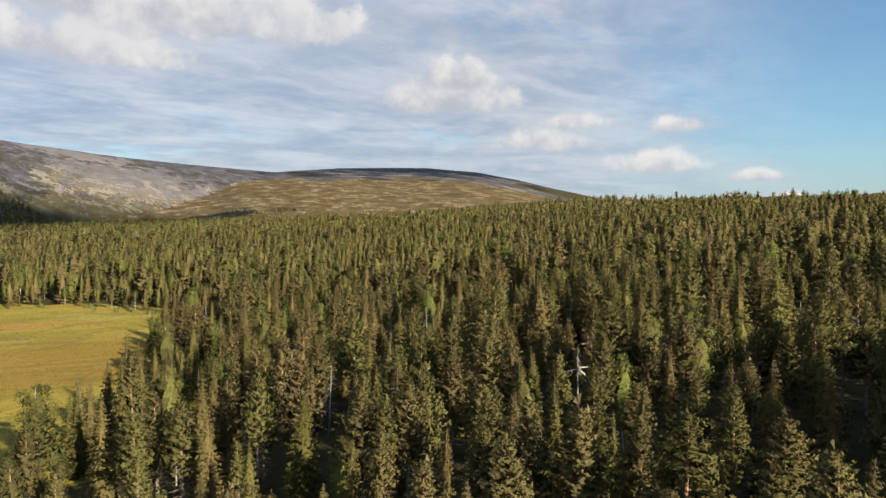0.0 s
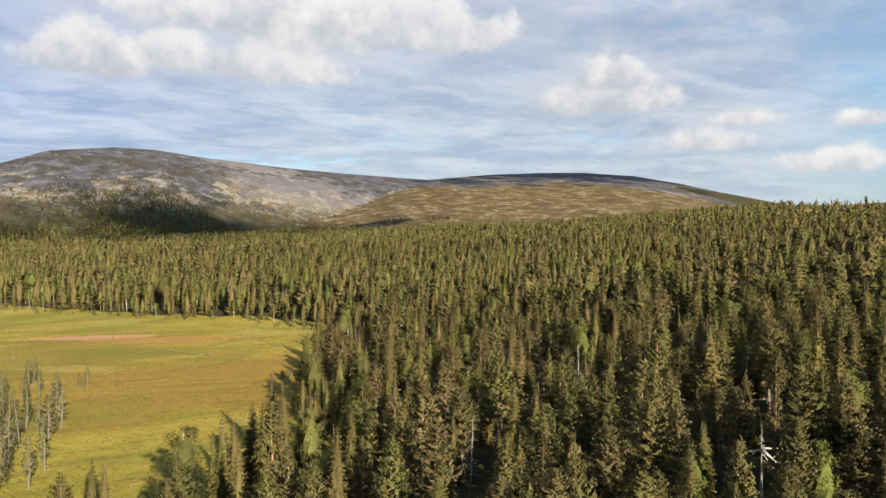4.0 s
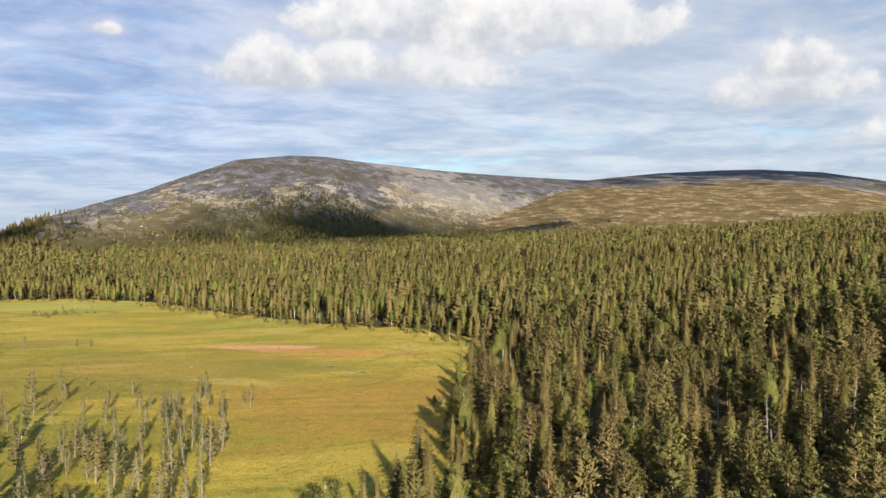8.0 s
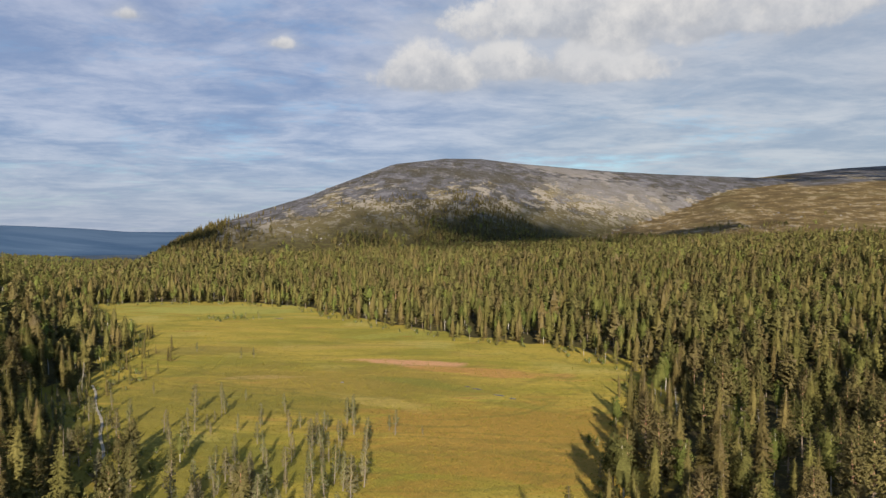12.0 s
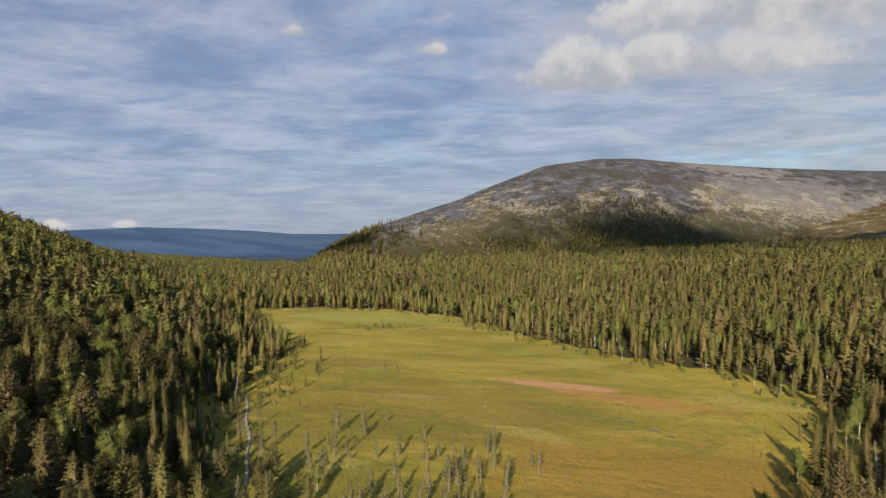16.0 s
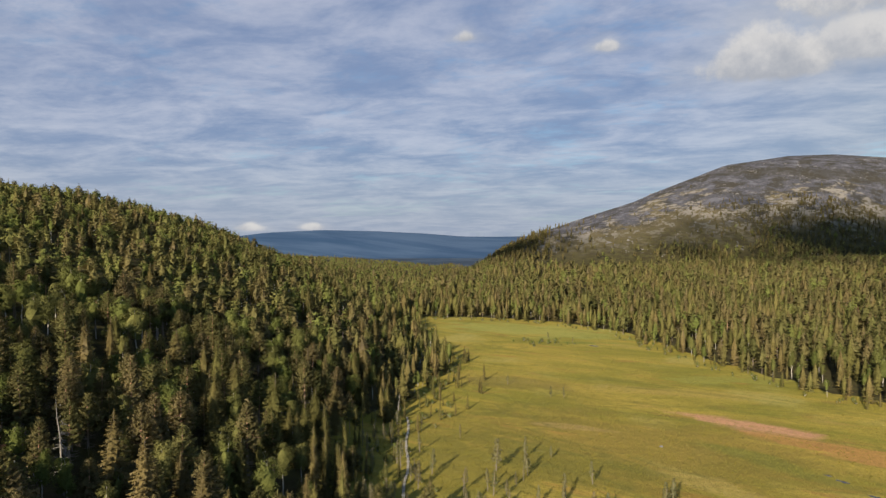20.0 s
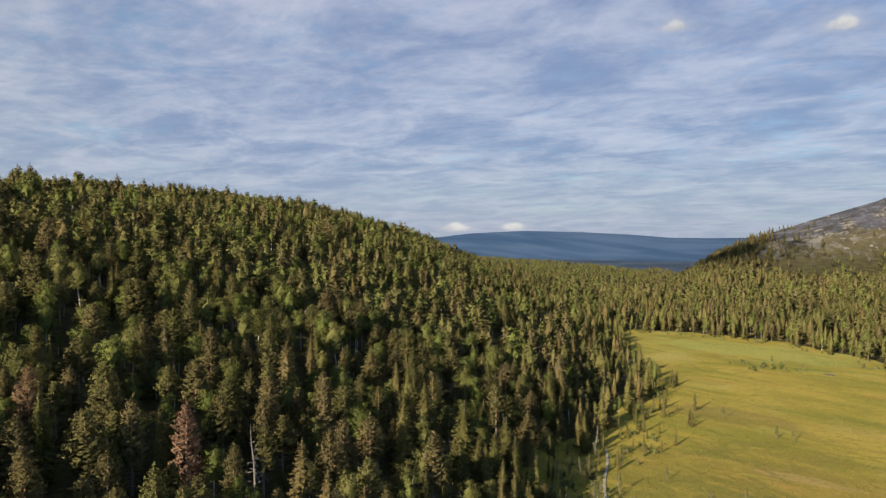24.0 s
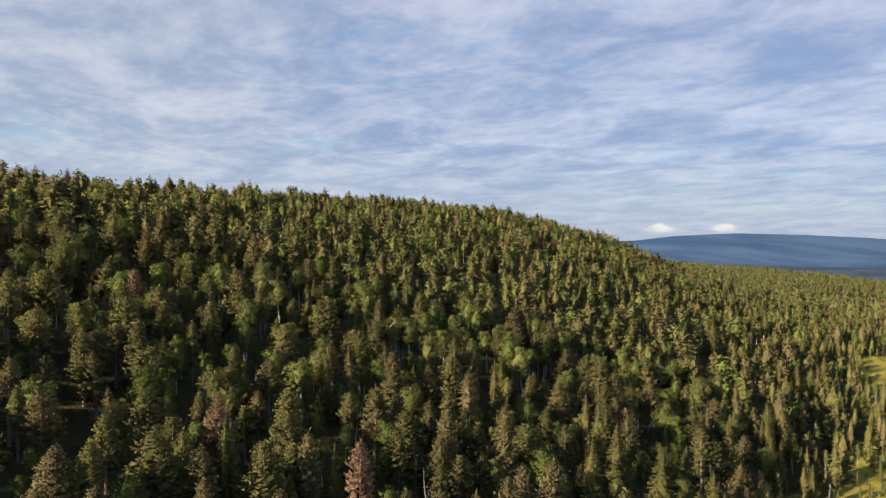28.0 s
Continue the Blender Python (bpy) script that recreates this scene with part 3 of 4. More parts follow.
def birch_crown(r, h, n, size, start=0.3, width=0.17):
    """Tufts gathered in uneven heaps round the upper trunk."""
    s = Soup()
    heaps = []
    for i in range(16):
        z = start + (0.95 - start) * (i + r.uniform(0, 1)) / 16
        mid = 0.5 * (start + 0.97)
        prof = h * width * (1 - abs((z - mid) / (1.02 - mid)) ** 2.3)
        a = i * 2.4 + r.normal(0, 0.5)
        heaps.append((np.array([math.cos(a), math.sin(a), 0]) * prof * r.uniform(0.25, 0.7) + (0, 0, z * h), max(prof * r.uniform(0.32, 0.55), 0.3)))
    for i in range(n):
        c, rad = heaps[i % 16]
        d = r.normal(0, 1, 3)
        d = d / np.linalg.norm(d) * rad * r.uniform(0.45, 1.05)
        clump(s, r, c + d * (1, 1, 0.85), size, 1, 0.8, d / rad + (c * (1, 1, 0)) / (h * width) * 0.6 + (0, 0, 0.3))
    core(s, r, h, start + 0.06, 0.86, h * width * 0.42, 6 if n > 200 else 4, 4 if n > 200 else 2)
    return s


def dead_soup(r, h, boughs, reach=0.10, start=0.2, thick=1.0):
    """Bare trunk and bare boughs."""
    t = trunk_soup(r, h, (0.012 * h + 0.05) * thick, 0.03)
    s = Soup()
    for i in range(boughs):
        z = h * r.uniform(start, 0.95)
        a = r.uniform(0, 6.28)
        L = h * reach * (1.2 - z / h) * r.uniform(0.5, 1.5)
        e = np.array([0, 0, z]) + unit(a, 0) * L + (0, 0, L * r.uniform(-0.5, 0.25))
        s.rod((0, 0, z), e, 0.045 * thick, 0.015 * thick, 3)
        for _ in range(2):
            m = np.array([0, 0, z]) + (e - (0, 0, z)) * r.uniform(0.35, 0.8)
            s.rod(m, m + unit(a + r.choice([-1, 1]) * 0.9, r.uniform(-0.6, 0.2)) * L * 0.45, 0.022 * thick, 0.008, 3)
    return t, s


def proto(kind, seed, level, high=False):
    """Trunk and crown of one tree about 12 m high; level 0 near, 1 middle, 2 far, 3 furthest; high: crown set high on a bare trunk."""
    r = np.random.RandomState(seed)
    if kind == "spruce":
        w = r.uniform(0.14, 0.19)
        whorls, per, k, wide = ((52, 7, 5, 0.20), (26, 6, 2, 0.33), (17, 5, 1, 0.44), (7, 3, 1, 0.70))[level]
        c = spruce_crown(r, 12, whorls, per, k, w, 0.05, wide)
        t = trunk_soup(r, 11.8, 0.17)
    elif kind == "pine":
        w, st = (r.uniform(0.165, 0.21), r.uniform(0.30, 0.45)) if high else (r.uniform(0.185, 0.235), r.uniform(0.14, 0.32))
        boughs, k, wide = ((225, 6, 0.20), (112, 2, 0.36), (58, 1, 0.44), (17, 1, 0.70))[level]
        c = pine_crown(r, 12, boughs, k, wide, st if level < 2 else st * 0.8, w)
        t = trunk_soup(r, 11.6, 0.19)
        if level == 0:
            bare_twigs(t, r, 12, st * 0.35, st + 0.25, 40, 0.12)
    else:
        w, st = r.uniform(0.19, 0.25), r.uniform(0.38, 0.48) if high else 0.25
        if level == 0:
            c = birch_crown(r, 10, 3200, 0.135, st, w)
        elif level == 1:
            c = birch_crown(r, 10, 420, 0.30, st, w)
        elif level == 2:
            c = birch_crown(r, 10, 105, 0.58, st, w)
        else:
            c = birch_crown(r, 10, 32, 0.95, st, w)
        t = trunk_soup(r, 9.4, 0.11, 0.04)
    return t, c


def leafy(v, f):
    """Turns the faces of a crown outward and rounds their shading off, as dense foliage scatters light."""
    e1, e2 = v[f[:, 1]] - v[f[:, 0]], v[f[:, 2]] - v[f[:, 0]]
    fn = np.cross(e1, e2)
    fn /= np.linalg.norm(fn, axis=1, keepdims=True) + 1e-9
    out = v[f].mean(1)
    out[:, 2] = 0
    out /= np.linalg.norm(out, axis=1, keepdims=True) + 0.15
    out[:, 2] = 0.28
    back = (fn * out).sum(1) < 0
    f = np.where(back[:, None], f[:, ::-1], f)
    fn = np.where(back[:, None], -fn, fn)
    n = np.zeros_like(v)
    n[f.ravel()] = np.repeat(out + fn * 0.36 + np.random.RandomState(len(f)).normal(0, 0.16, fn.shape), 3, 0)
    return f, n / (np.linalg.norm(n, axis=1, keepdims=True) + 1e-9)


def part(name, soup, mat, parent, label=""):
    v, f = soup.arrays()
    n = None
    if name == "crown":
        f, n = leafy(v, f)
    ob = mesh_object(name, v, f, [mat], smooth=n is not None, normals=n)
    ob.parent = parent
    if label:
        tagged(ob, label)
    return ob


def tree_thing(name, trunk, crown, bark_mat, leaf_mat, label, category, group):
    e = new(name)
    e.empty_display_size = 0.5
    part("trunk", trunk, bark_mat, e)
    if crown is not None:
        part("crown", crown, leaf_mat, e)
    return tagged(e, label, category, group)


def scaled(x, y, z, turn, s, sw, lean=(0, 0)):
    return pose(x, y, z, lean[0], lean[1], turn) @ Matrix.Diagonal((sw, sw, s, 1))


def place_copy(ob, m):
    """A copy of a tree with its own height and girth."""
    loc, rot, sc = m.decompose()
    c = copy_thing(ob, Matrix.LocRotScale(loc, rot, None))
    c.matrix_basis = Matrix.LocRotScale(loc, rot, sc)
    return c


TRACK = np.array([(-10, -25), (-6, -18), (0, 0), (0, 14), (-5, 30), (-18, 48)], float)


def track_distance(x, y):
    return np.min(np.hypot(x[:, None] - TRACK[:, 0], y[:, None] - TRACK[:, 1]), 1)


def ahead(x, y):
    """Ground that lies before the flight, by headings from points along it."""
    k = np.zeros(len(x), bool)
    for px, py, lo, hi in ((-10, -25, -72, 0), (-4, -12, -52, 18), (0, 8, -30, 42), (-5, 30, -5, 66), (-18, 48, 26, 98)):
        a = np.degrees(np.arctan2(-(x - px), y - py))
        k |= (a > lo) & (a < hi)
    return k


def scatter(cell, lo, hi, seed, az_lo, az_hi):
    """Uneven positions on a ring round the flight, one to each square cell."""
    r = np.random.RandomState(seed)
    n = int(hi * 2 / cell) + 2
    i, j = np.meshgrid(np.arange(n), np.arange(n))
    x = (i.ravel() + r.uniform(0, 1, n * n)) * cell - hi
    y = (j.ravel() + r.uniform(0, 1, n * n)) * cell - hi
    az, d = polar(x, y)
    az = np.where(az < -130, az + 360, az)
    k = (d >= lo) & (d < hi) & (az > az_lo) & (az < az_hi)
    return x[k], y[k]


def treeline(az):
    return np.interp(az, [-130, -70, -52, -45, -31, -17, -5, 4, 13, 21, 25, 28, 40, 60, 95, 200], [300, 640, 820, 960, 1010, 1110, 1120, 1080, 930, 870, 920, 1450, 1500, 1100, 560, 260])


def choose(x, y, seed):
    """Species and height for each position; thins the wood on the bog and the fells."""
    r = np.random.RandomState(seed)
    az, rad = polar(x, y)
    az = np.where(az < -130, az + 360, az)
    d = bog_distance(x, y) + wavy(x, y, 22, 9) * 2.5
    u = -0.88 * x - 0.47 * y
    keep = (d > 1.0) & (rad < treeline(az) * (1 + 0.08 * wavy(x, y, 120, 21)) + r.exponential(1, len(x)) * np.where((az > 3) & (az < 26), 25, 45))
    west = ease(u, 10, 60)
    patch = wavy(x, y, 60, 31) * 0.22
    rim = 1 - ease(d, 10, 45)                                     # narrow spruces line the bog
    p_birch = 0.08 + 0.16 * ease(y, 230, 330) * (1 - 0.6 * ease(rad, 520, 760)) + 0.14 * rim * (1 - west) + 0.36 * west * (1 - 0.5 * rim) + patch * 0.5
    p_spruce = 0.34 - 0.25 * west + 0.26 * rim + patch * (1 - 0.5 * west)
    q = r.uniform(0, 1, len(x))
    kind = np.where(q < p_birch, 2, np.where(q < p_birch + p_spruce, 0, 1))
    h = (1.17 + r.normal(0, 1, len(x)) * np.where(rad > 400, 0.19, 0.25)).clip(0.45, 1.7) * (np.where(((x > -8) | (x < -45)) & (y < 190), 0.92, 0.68) + np.where(((x > -8) | (x < -45)) & (y < 190), 0.08, 0.32) * ease(d, 0, 22))
    h = h * (1 - 0.35 * ease(rad, 800, 1250)) * (1 - 0.04 * west)
    return keep, kind, h


KINDS = ("spruce", "pine", "birch")
LABELS = {"spruce": "tall narrow green spruce with drooping boughs", "pine": "slender grey-green pine with reddish bare trunk", "birch": "leafy green birch with a pale trunk"}


HILL_NAMES = {"spruce": "slender_spruce", "pine": "broad_pine", "birch": "tall_birch"}
HILL_LABELS = {"spruce": "slender dark green spruce on the wooded hillside", "pine": "broad-crowned olive green pine on the wooded hillside", "birch": "full leafy green birch on the wooded hillside"}


def joined_wood(name, kind, x, y, h, level, seed, label, shade=1.0):
    """Many trees of one kind as one mesh."""
    r = np.random.RandomState(seed)
    pr = [proto(kind, 100 * level + 7 * k + 3, level, k > 3) for k in range(8)]
    west = r.uniform(0, 1, len(x)) < 0.36 + 0.6 * ease(-0.88 * x - 0.47 * y, 5, 50)
    which = r.randint(0, 4, len(x)) + 4 * west
    z = height(x, y)
    co, fa, mi, ti, no = [], [], [], [], []
    base = 0
    for k, (t, c) in enumerate(pr):
        sel = np.where(which == k)[0]
        if not len(sel):
            continue
        if level >= 3:
            v, f = c.arrays()
            f, nn = leafy(v, f)
            m = np.zeros(len(f), int)
        else:
            tr = np.random.RandomState(k)
            tv, tf = trunk_soup(tr, 11.4 if kind != "birch" else 9.2, 0.16 if kind != "birch" else 0.1, 0.02, 3, 3 - level).arrays()
            cv, cf = c.arrays()
            cf, nn = leafy(cv, cf)
            nn = np.concatenate([nn, tv * (1, 1, 0) / (np.linalg.norm(tv * (1, 1, 0), axis=1, keepdims=True) + 1e-6)])
            v, f = np.concatenate([cv, tv]), np.concatenate([cf, tf + len(cv)])
            m = np.concatenate([np.zeros(len(cf), int), np.ones(len(tf), int)])
        a = r.uniform(0, 6.28, len(sel))
        sw = h[sel] * r.uniform(0.85, 1.2, len(sel)) * (1 + 0.22 * ease(-0.88 * x[sel] - 0.47 * y[sel], 20, 60)) * np.where(-0.88 * x[sel] - 0.47 * y[sel] > 40, 1.0, (1.0, 1.05, 1.16, 1.38)[level])
        ca, sa = (np.cos(a) * sw)[:, None], (np.sin(a) * sw)[:, None]
        X = v[None, :, 0] * ca - v[None, :, 1] * sa + x[sel][:, None]
        Y = v[None, :, 0] * sa + v[None, :, 1] * ca + y[sel][:, None]
        Z = v[None, :, 2] * h[sel][:, None] + z[sel][:, None]
        co.append(np.stack([X, Y, Z], -1).reshape(-1, 3))
        cu, su = np.cos(a)[:, None], np.sin(a)[:, None]
        no.append(np.stack([nn[None, :, 0] * cu - nn[None, :, 1] * su, nn[None, :, 0] * su + nn[None, :, 1] * cu, np.repeat(nn[None, :, 2], len(sel), 0)], -1).reshape(-1, 3))
        fa.append((f[None] + (np.arange(len(sel)) * len(v))[:, None, None] + base).reshape(-1, 3))
        mi.append(np.tile(m, len(sel)))
        # tints: paler further off in place of haze; darker in the eastern woods
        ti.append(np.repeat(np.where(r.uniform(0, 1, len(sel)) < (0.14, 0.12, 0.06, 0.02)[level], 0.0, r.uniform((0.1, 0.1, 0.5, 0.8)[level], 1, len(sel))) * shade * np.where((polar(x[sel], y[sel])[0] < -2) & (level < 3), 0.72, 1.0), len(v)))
        base += len(sel) * len(v)
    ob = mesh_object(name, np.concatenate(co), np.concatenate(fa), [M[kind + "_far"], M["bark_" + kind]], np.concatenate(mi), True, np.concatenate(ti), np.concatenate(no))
    return tagged(ob, label, "forest", kind="stuff")


def plant_woods():
    # close to the flight: separate trees; further off: joined woods
    x, y = scatter(7.2, 0, 430, 1, -128, 228)
    x2, y2 = scatter(13.0, 0, 150, 4, -128, 228)
    k = (track_distance(x2, y2) < 105) & (-0.88 * x2 - 0.47 * y2 < 5)
    x3, y3 = scatter(10.5, 0, 330, 8, -128, 228)
    k3 = (-0.88 * x3 - 0.47 * y3 > 12) & (track_distance(x3, y3) < 260)
    x, y = np.concatenate([x, x2[k], x3[k3]]), np.concatenate([y, y2[k], y3[k3]])
    keep, kind, h = choose(x, y, 2)
    x, y, kind, h = x[keep], y[keep], kind[keep], h[keep]
    for px, py in SPECIAL:
        k = np.hypot(x - px, y - py) > 2.6
        x, y, kind, h = x[k], y[k], kind[k], h[k]
    az, rad = polar(x, y)
    front = (az > -80) & (az < 104) | (track_distance(x, y) < 150)
    k = front | (rad < 120) | (np.arange(len(x)) % 2 == 0)
    x, y, kind, h, front = x[k], y[k], kind[k], h[k], front[k]
    z = height(x, y)
    d = track_distance(x, y)
    h = np.minimum(h, np.where(d < 95, np.where(x > 35, 0.76, 0.80) + np.maximum(d - np.where(x > 35, 24, 16), 0) / np.where(x > 35, 66, 46), 9))
    seen = ahead(x, y) & (d > 14)
    for i, k in enumerate(KINDS):
        sel = np.where((kind == i) & seen)[0]
        hill = -0.88 * x - 0.47 * y > 25
        left = kind == i
        r = np.random.RandomState(50 + i)
        for side, word in ((~hill, " wood beside the bog"), (hill, " wood on the western hill")):
            near = sel[side[sel]]
            near = near[np.argsort(d[near])[:300]]
            left[near] = False
            protos = []
            for n in range(8):
                t, c = proto(k, 11 * n + i + (200 if side is hill else 0), 0, (n > 4 if side is not hill else n > 1) and k != "spruce")
                protos.append(tree_thing(k if side is not hill else HILL_NAMES[k], t, c, M["bark_" + k], M[k], LABELS[k] if side is not hill else HILL_LABELS[k], "tree", k + word))
            for n, j in enumerate(near):
                m = scaled(x[j], y[j], z[j], r.uniform(0, 360), h[j], h[j] * r.uniform(0.85, 1.2) * (1.2 if side is hill else 1.0), r.normal(0, 1.2, 2))
                if n < 8:
                    protos[n].matrix_basis = m
                else:
                    place_copy(protos[n % 8], m)
        a = left & front & (d < 225)
        b = left & front & (d >= 225)
        c = left & ~front
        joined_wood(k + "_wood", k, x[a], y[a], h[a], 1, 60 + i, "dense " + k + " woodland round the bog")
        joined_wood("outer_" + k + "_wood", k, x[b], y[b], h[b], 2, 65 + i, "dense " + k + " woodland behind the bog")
        joined_wood("rear_" + k + "_wood", k, x[c], y[c], h[c], 3, 68 + i, "open " + k + " woodland on rising ground")
    for lo, hi, cell, level, word in ((430, 640, 7.0, 2, "middle"), (640, 1600, 8.0, 3, "far")):
        x, y = scatter(cell, lo, hi, 5 + level, -75, 100)
        keep, kind, h = choose(x, y, 6 + level)
        x, y, kind, h = x[keep], y[keep], kind[keep], h[keep] * 1.04
        for i, k in enumerate(KINDS):
            s = kind == i
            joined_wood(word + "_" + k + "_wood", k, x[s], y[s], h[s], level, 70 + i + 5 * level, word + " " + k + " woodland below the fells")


# trees with a look of their own: kind, place, height
RUSTY = [(-124, 87, 18), (-139, 67, 17), (-242, 201, 15), (-196, 57, 16)]
GOLDEN = [(-136, 80, 10.5), (86, 26, 10)]
SNAGS = [(-118.5, 97, 17), (-127, 214, 9.5), (-131, 178, 12), (-150, 120, 11), (-176, 140, 10), (-112, 128, 11), (48, 132, 11), (72, 96, 13), (88, 70, 12), (36, 70, 12), (60, 150, 12), (20, 62, 9),
         (30, 52, 10), (78, 120, 12), (100, 110, 12), (-160, 190, 12), (-205, 150, 11), (-122, 160, 8), (52, 185, 10), (-10, 70, 9)]
CROOKED = (57.5, 38.4, 13.0)
SPECIAL = [p[:2] for p in RUSTY + GOLDEN + SNAGS] + [CROOKED[:2]]


def ground_z(x, y):
    return float(height(np.array([x]), np.array([y]))[0])


def special_trees():
    for i, (x, y, h) in enumerate(RUSTY):
        t, c = proto("pine", 300 + i, 0)
        ob = tree_thing("dead_pine", t, c, M["bark_pine"], M["rusty"], "dead pine with rust-red needles among green trees", "tree", "rust-red pines")
        ob.matrix_basis = scaled(x, y, ground_z(x, y), 40 * i, h / 12, h / 12)
    for i, (x, y, h) in enumerate(GOLDEN):
        t, c = proto("birch", 320 + i, 0)
        ob = tree_thing("golden_birch", t, c, M["bark_birch"], M["gold"], "birch with leaves turned golden yellow", "tree", "golden birches")
        ob.matrix_basis = scaled(x, y, ground_z(x, y), 70 * i, h / 10, h / 10)
    for i, (x, y, h) in enumerate(SNAGS):
        r = np.random.RandomState(340 + i)
        t, b = dead_soup(r, h, 34, 0.11)
        ob = new("dead_tree")
        part("trunk", t, M["deadwood"], ob)
        tagged(part("bare_crown", b, M["deadwood"], ob), kind="stuff")
        ob.matrix_basis = scaled(x, y, ground_z(x, y), 50 * i, 1, 1, r.normal(0, 3, 2))
        tagged(ob, "bleached grey dead tree with bare boughs", "dead tree", "standing dead trees")
    r = np.random.RandomState(9)
    x, y, h = CROOKED
    M["silver"] = bark("silver_wood", (0.28, 0.265, 0.24), (0.43, 0.405, 0.37), 4.0, (0.26, 0.24, 0.22))
    t, b = dead_soup(r, h, 16, 0.055, 0.6, 1.1)
    for a, z, L, lift, thick in ((-0.6, 0.76, 2.6, 0.03, 0.12), (-0.95, 0.74, 3.3, -0.75, 0.08), (-0.35, 0.76, 2.4, -1.0, 0.08), (2.4, 0.75, 1.2, -0.3, 0.09), (-1.6, 0.73, 2.2, -0.9, 0.06)):
        p = np.array([0, 0, h * z])
        e = p + unit(a, lift) * L
        b.rod(p, e, thick, thick * 0.6, 6)
        for k in range(4):
            m = p + (e - p) * (0.5 + 0.15 * k)
            q = m + unit(a + r.normal(0, 0.7), r.uniform(-0.7, 0.3)) * L * 0.42
            b.rod(m, q, thick * 0.35, 0.02, 4)
            b.rod(q, q + unit(a + r.normal(0, 0.9), r.uniform(-0.9, 0.1)) * L * 0.22, 0.025, 0.012, 3)
    ob = new("crooked_dead_pine")
    part("trunk", t, M["deadwood"], ob)
    tagged(part("bare_crown", b, M["silver"], ob), kind="stuff")
    ob.matrix_basis = pose(x, y, ground_z(x, y), 2, -2, 0)
    tagged(ob, "broken silver dead pine with thick crooked boughs", "dead tree")


special_trees()
plant_woods()

# ---- things on the bog ----
BOG_TREES = [(-79, 188, 8.5), (-76, 200, 6.5), (-21, 172, 6.5), (-27, 165, 6.5), (-47, 169, 7), (-39, 172, 6), (-26, 157, 6), (-39, 127, 8), (-30, 146, 5), (-23, 176, 4), (-95, 270, 4.5), (-90, 271, 4.5),
             (-70, 204, 4), (-57, 179, 6), (-61, 172, 5), (-53, 163, 5.5), (-34, 166, 5.5), (-118, 282, 4.5), (-14, 172, 2.5), (-147, 404, 4), (-128, 392, 4.5), (-138, 399, 3)]


def bog_trunk(q):
    t = trunk_soup(q, 7, 0.085, 0.03)
    bare_twigs(t, q, 7, 0.1, 0.5, 16, 0.10)
    return t


def bog_trees():
    r = np.random.RandomState(77)
    spots = list(BOG_TREES)
    while len(spots) < 150:
        x, y = r.uniform(-130, 25), r.uniform(94, 230)
        d = float(bog_distance(np.array([x]), np.array([y]))[0])
        near = ease(np.float64(y), 172, 128)                     # thick towards the southern edge
        want = 0.55 * math.exp(-max(0, -d - 3) / 14) * (y < 215) * (1.0 if x < -20 else 0.04) + 0.30 * near * ease(np.float64(x), -12, -48) + 0.35 * (y < 188) * (x < -22) * (wavy(x, y, 34, 8) > 0.1)
        want *= 0.3 if x < -54 and y < 168 else 1.0
        if d < 0 and r.uniform() < want and min(math.hypot(x - p[0], y - p[1]) for p in spots) > 2.6:
            spots.append((x, y, r.uniform(3.2, 7.4) + 3.0 * near * r.uniform(0.2, 1.2)))
    protos = []
    for k in range(6):
        q = np.random.RandomState(400 + k)
        thin = k % 3
        protos.append(tree_thing("bog_pine", bog_trunk(q), pine_crown(q, 7, (95, 78, 56)[thin], 3, 0.27, 0.22 + 0.10 * thin, (0.140, 0.120, 0.10)[thin], 0.7, 0.35), M["deadwood"] if k == 5 else M["bark_bog"], M["bogpine"],
                                 "stunted thin pine standing on the open bog", "tree", "stunted pines on the bog"))
    for n, (x, y, h) in enumerate(spots):
        m = scaled(x, y, ground_z(x, y), r.uniform(0, 360), h / 7, h / 7 * r.uniform(0.9, 1.3), r.normal(0, 2.5, 2))
        if n < 6:
            protos[n].matrix_basis = m
        else:
            place_copy(protos[r.choice(6, p=(0.3, 0.27, 0.1, 0.2, 0.1, 0.03))], m)


bog_trees()


def rim_pines():
    """Thicker pines and birches that step out from the south-western wood onto the bog."""
    r = np.random.RandomState(79)
    protos = []
    for k in range(4):
        t, c = proto("pine" if k < 3 else "birch", 470 + k, 0)
        protos.append(tree_thing("rim_pine" if k < 3 else "rim_birch", t, c, M["bark_pine" if k < 3 else "bark_birch"], M["pine" if k < 3 else "birch"],
                                 "bushy low %s at the shaded rim of the bog" % ("pine" if k < 3 else "birch"), "tree", "trees at the bog's rim"))
    n, spots = 0, []
    while n < 28:
        x, y = r.uniform(-125, -38), r.uniform(92, 178)
        d = float(bog_distance(np.array([x]), np.array([y]))[0])
        if not -26 < d < 2 or r.uniform() > math.exp(d / 11) or y + 0.45 * x > 128 or any(math.hypot(x - a, y - b) < 3.2 for a, b in spots):
            continue
        spots.append((x, y))
        s = r.uniform(0.45, 0.88)
        m = scaled(x, y, ground_z(x, y), r.uniform(0, 360), s, s * r.uniform(1.0, 1.3), r.normal(0, 1.5, 2))
        if n < 4:
            protos[n].matrix_basis = m
        else:
            place_copy(protos[n % 4], m)
        n += 1


rim_pines()


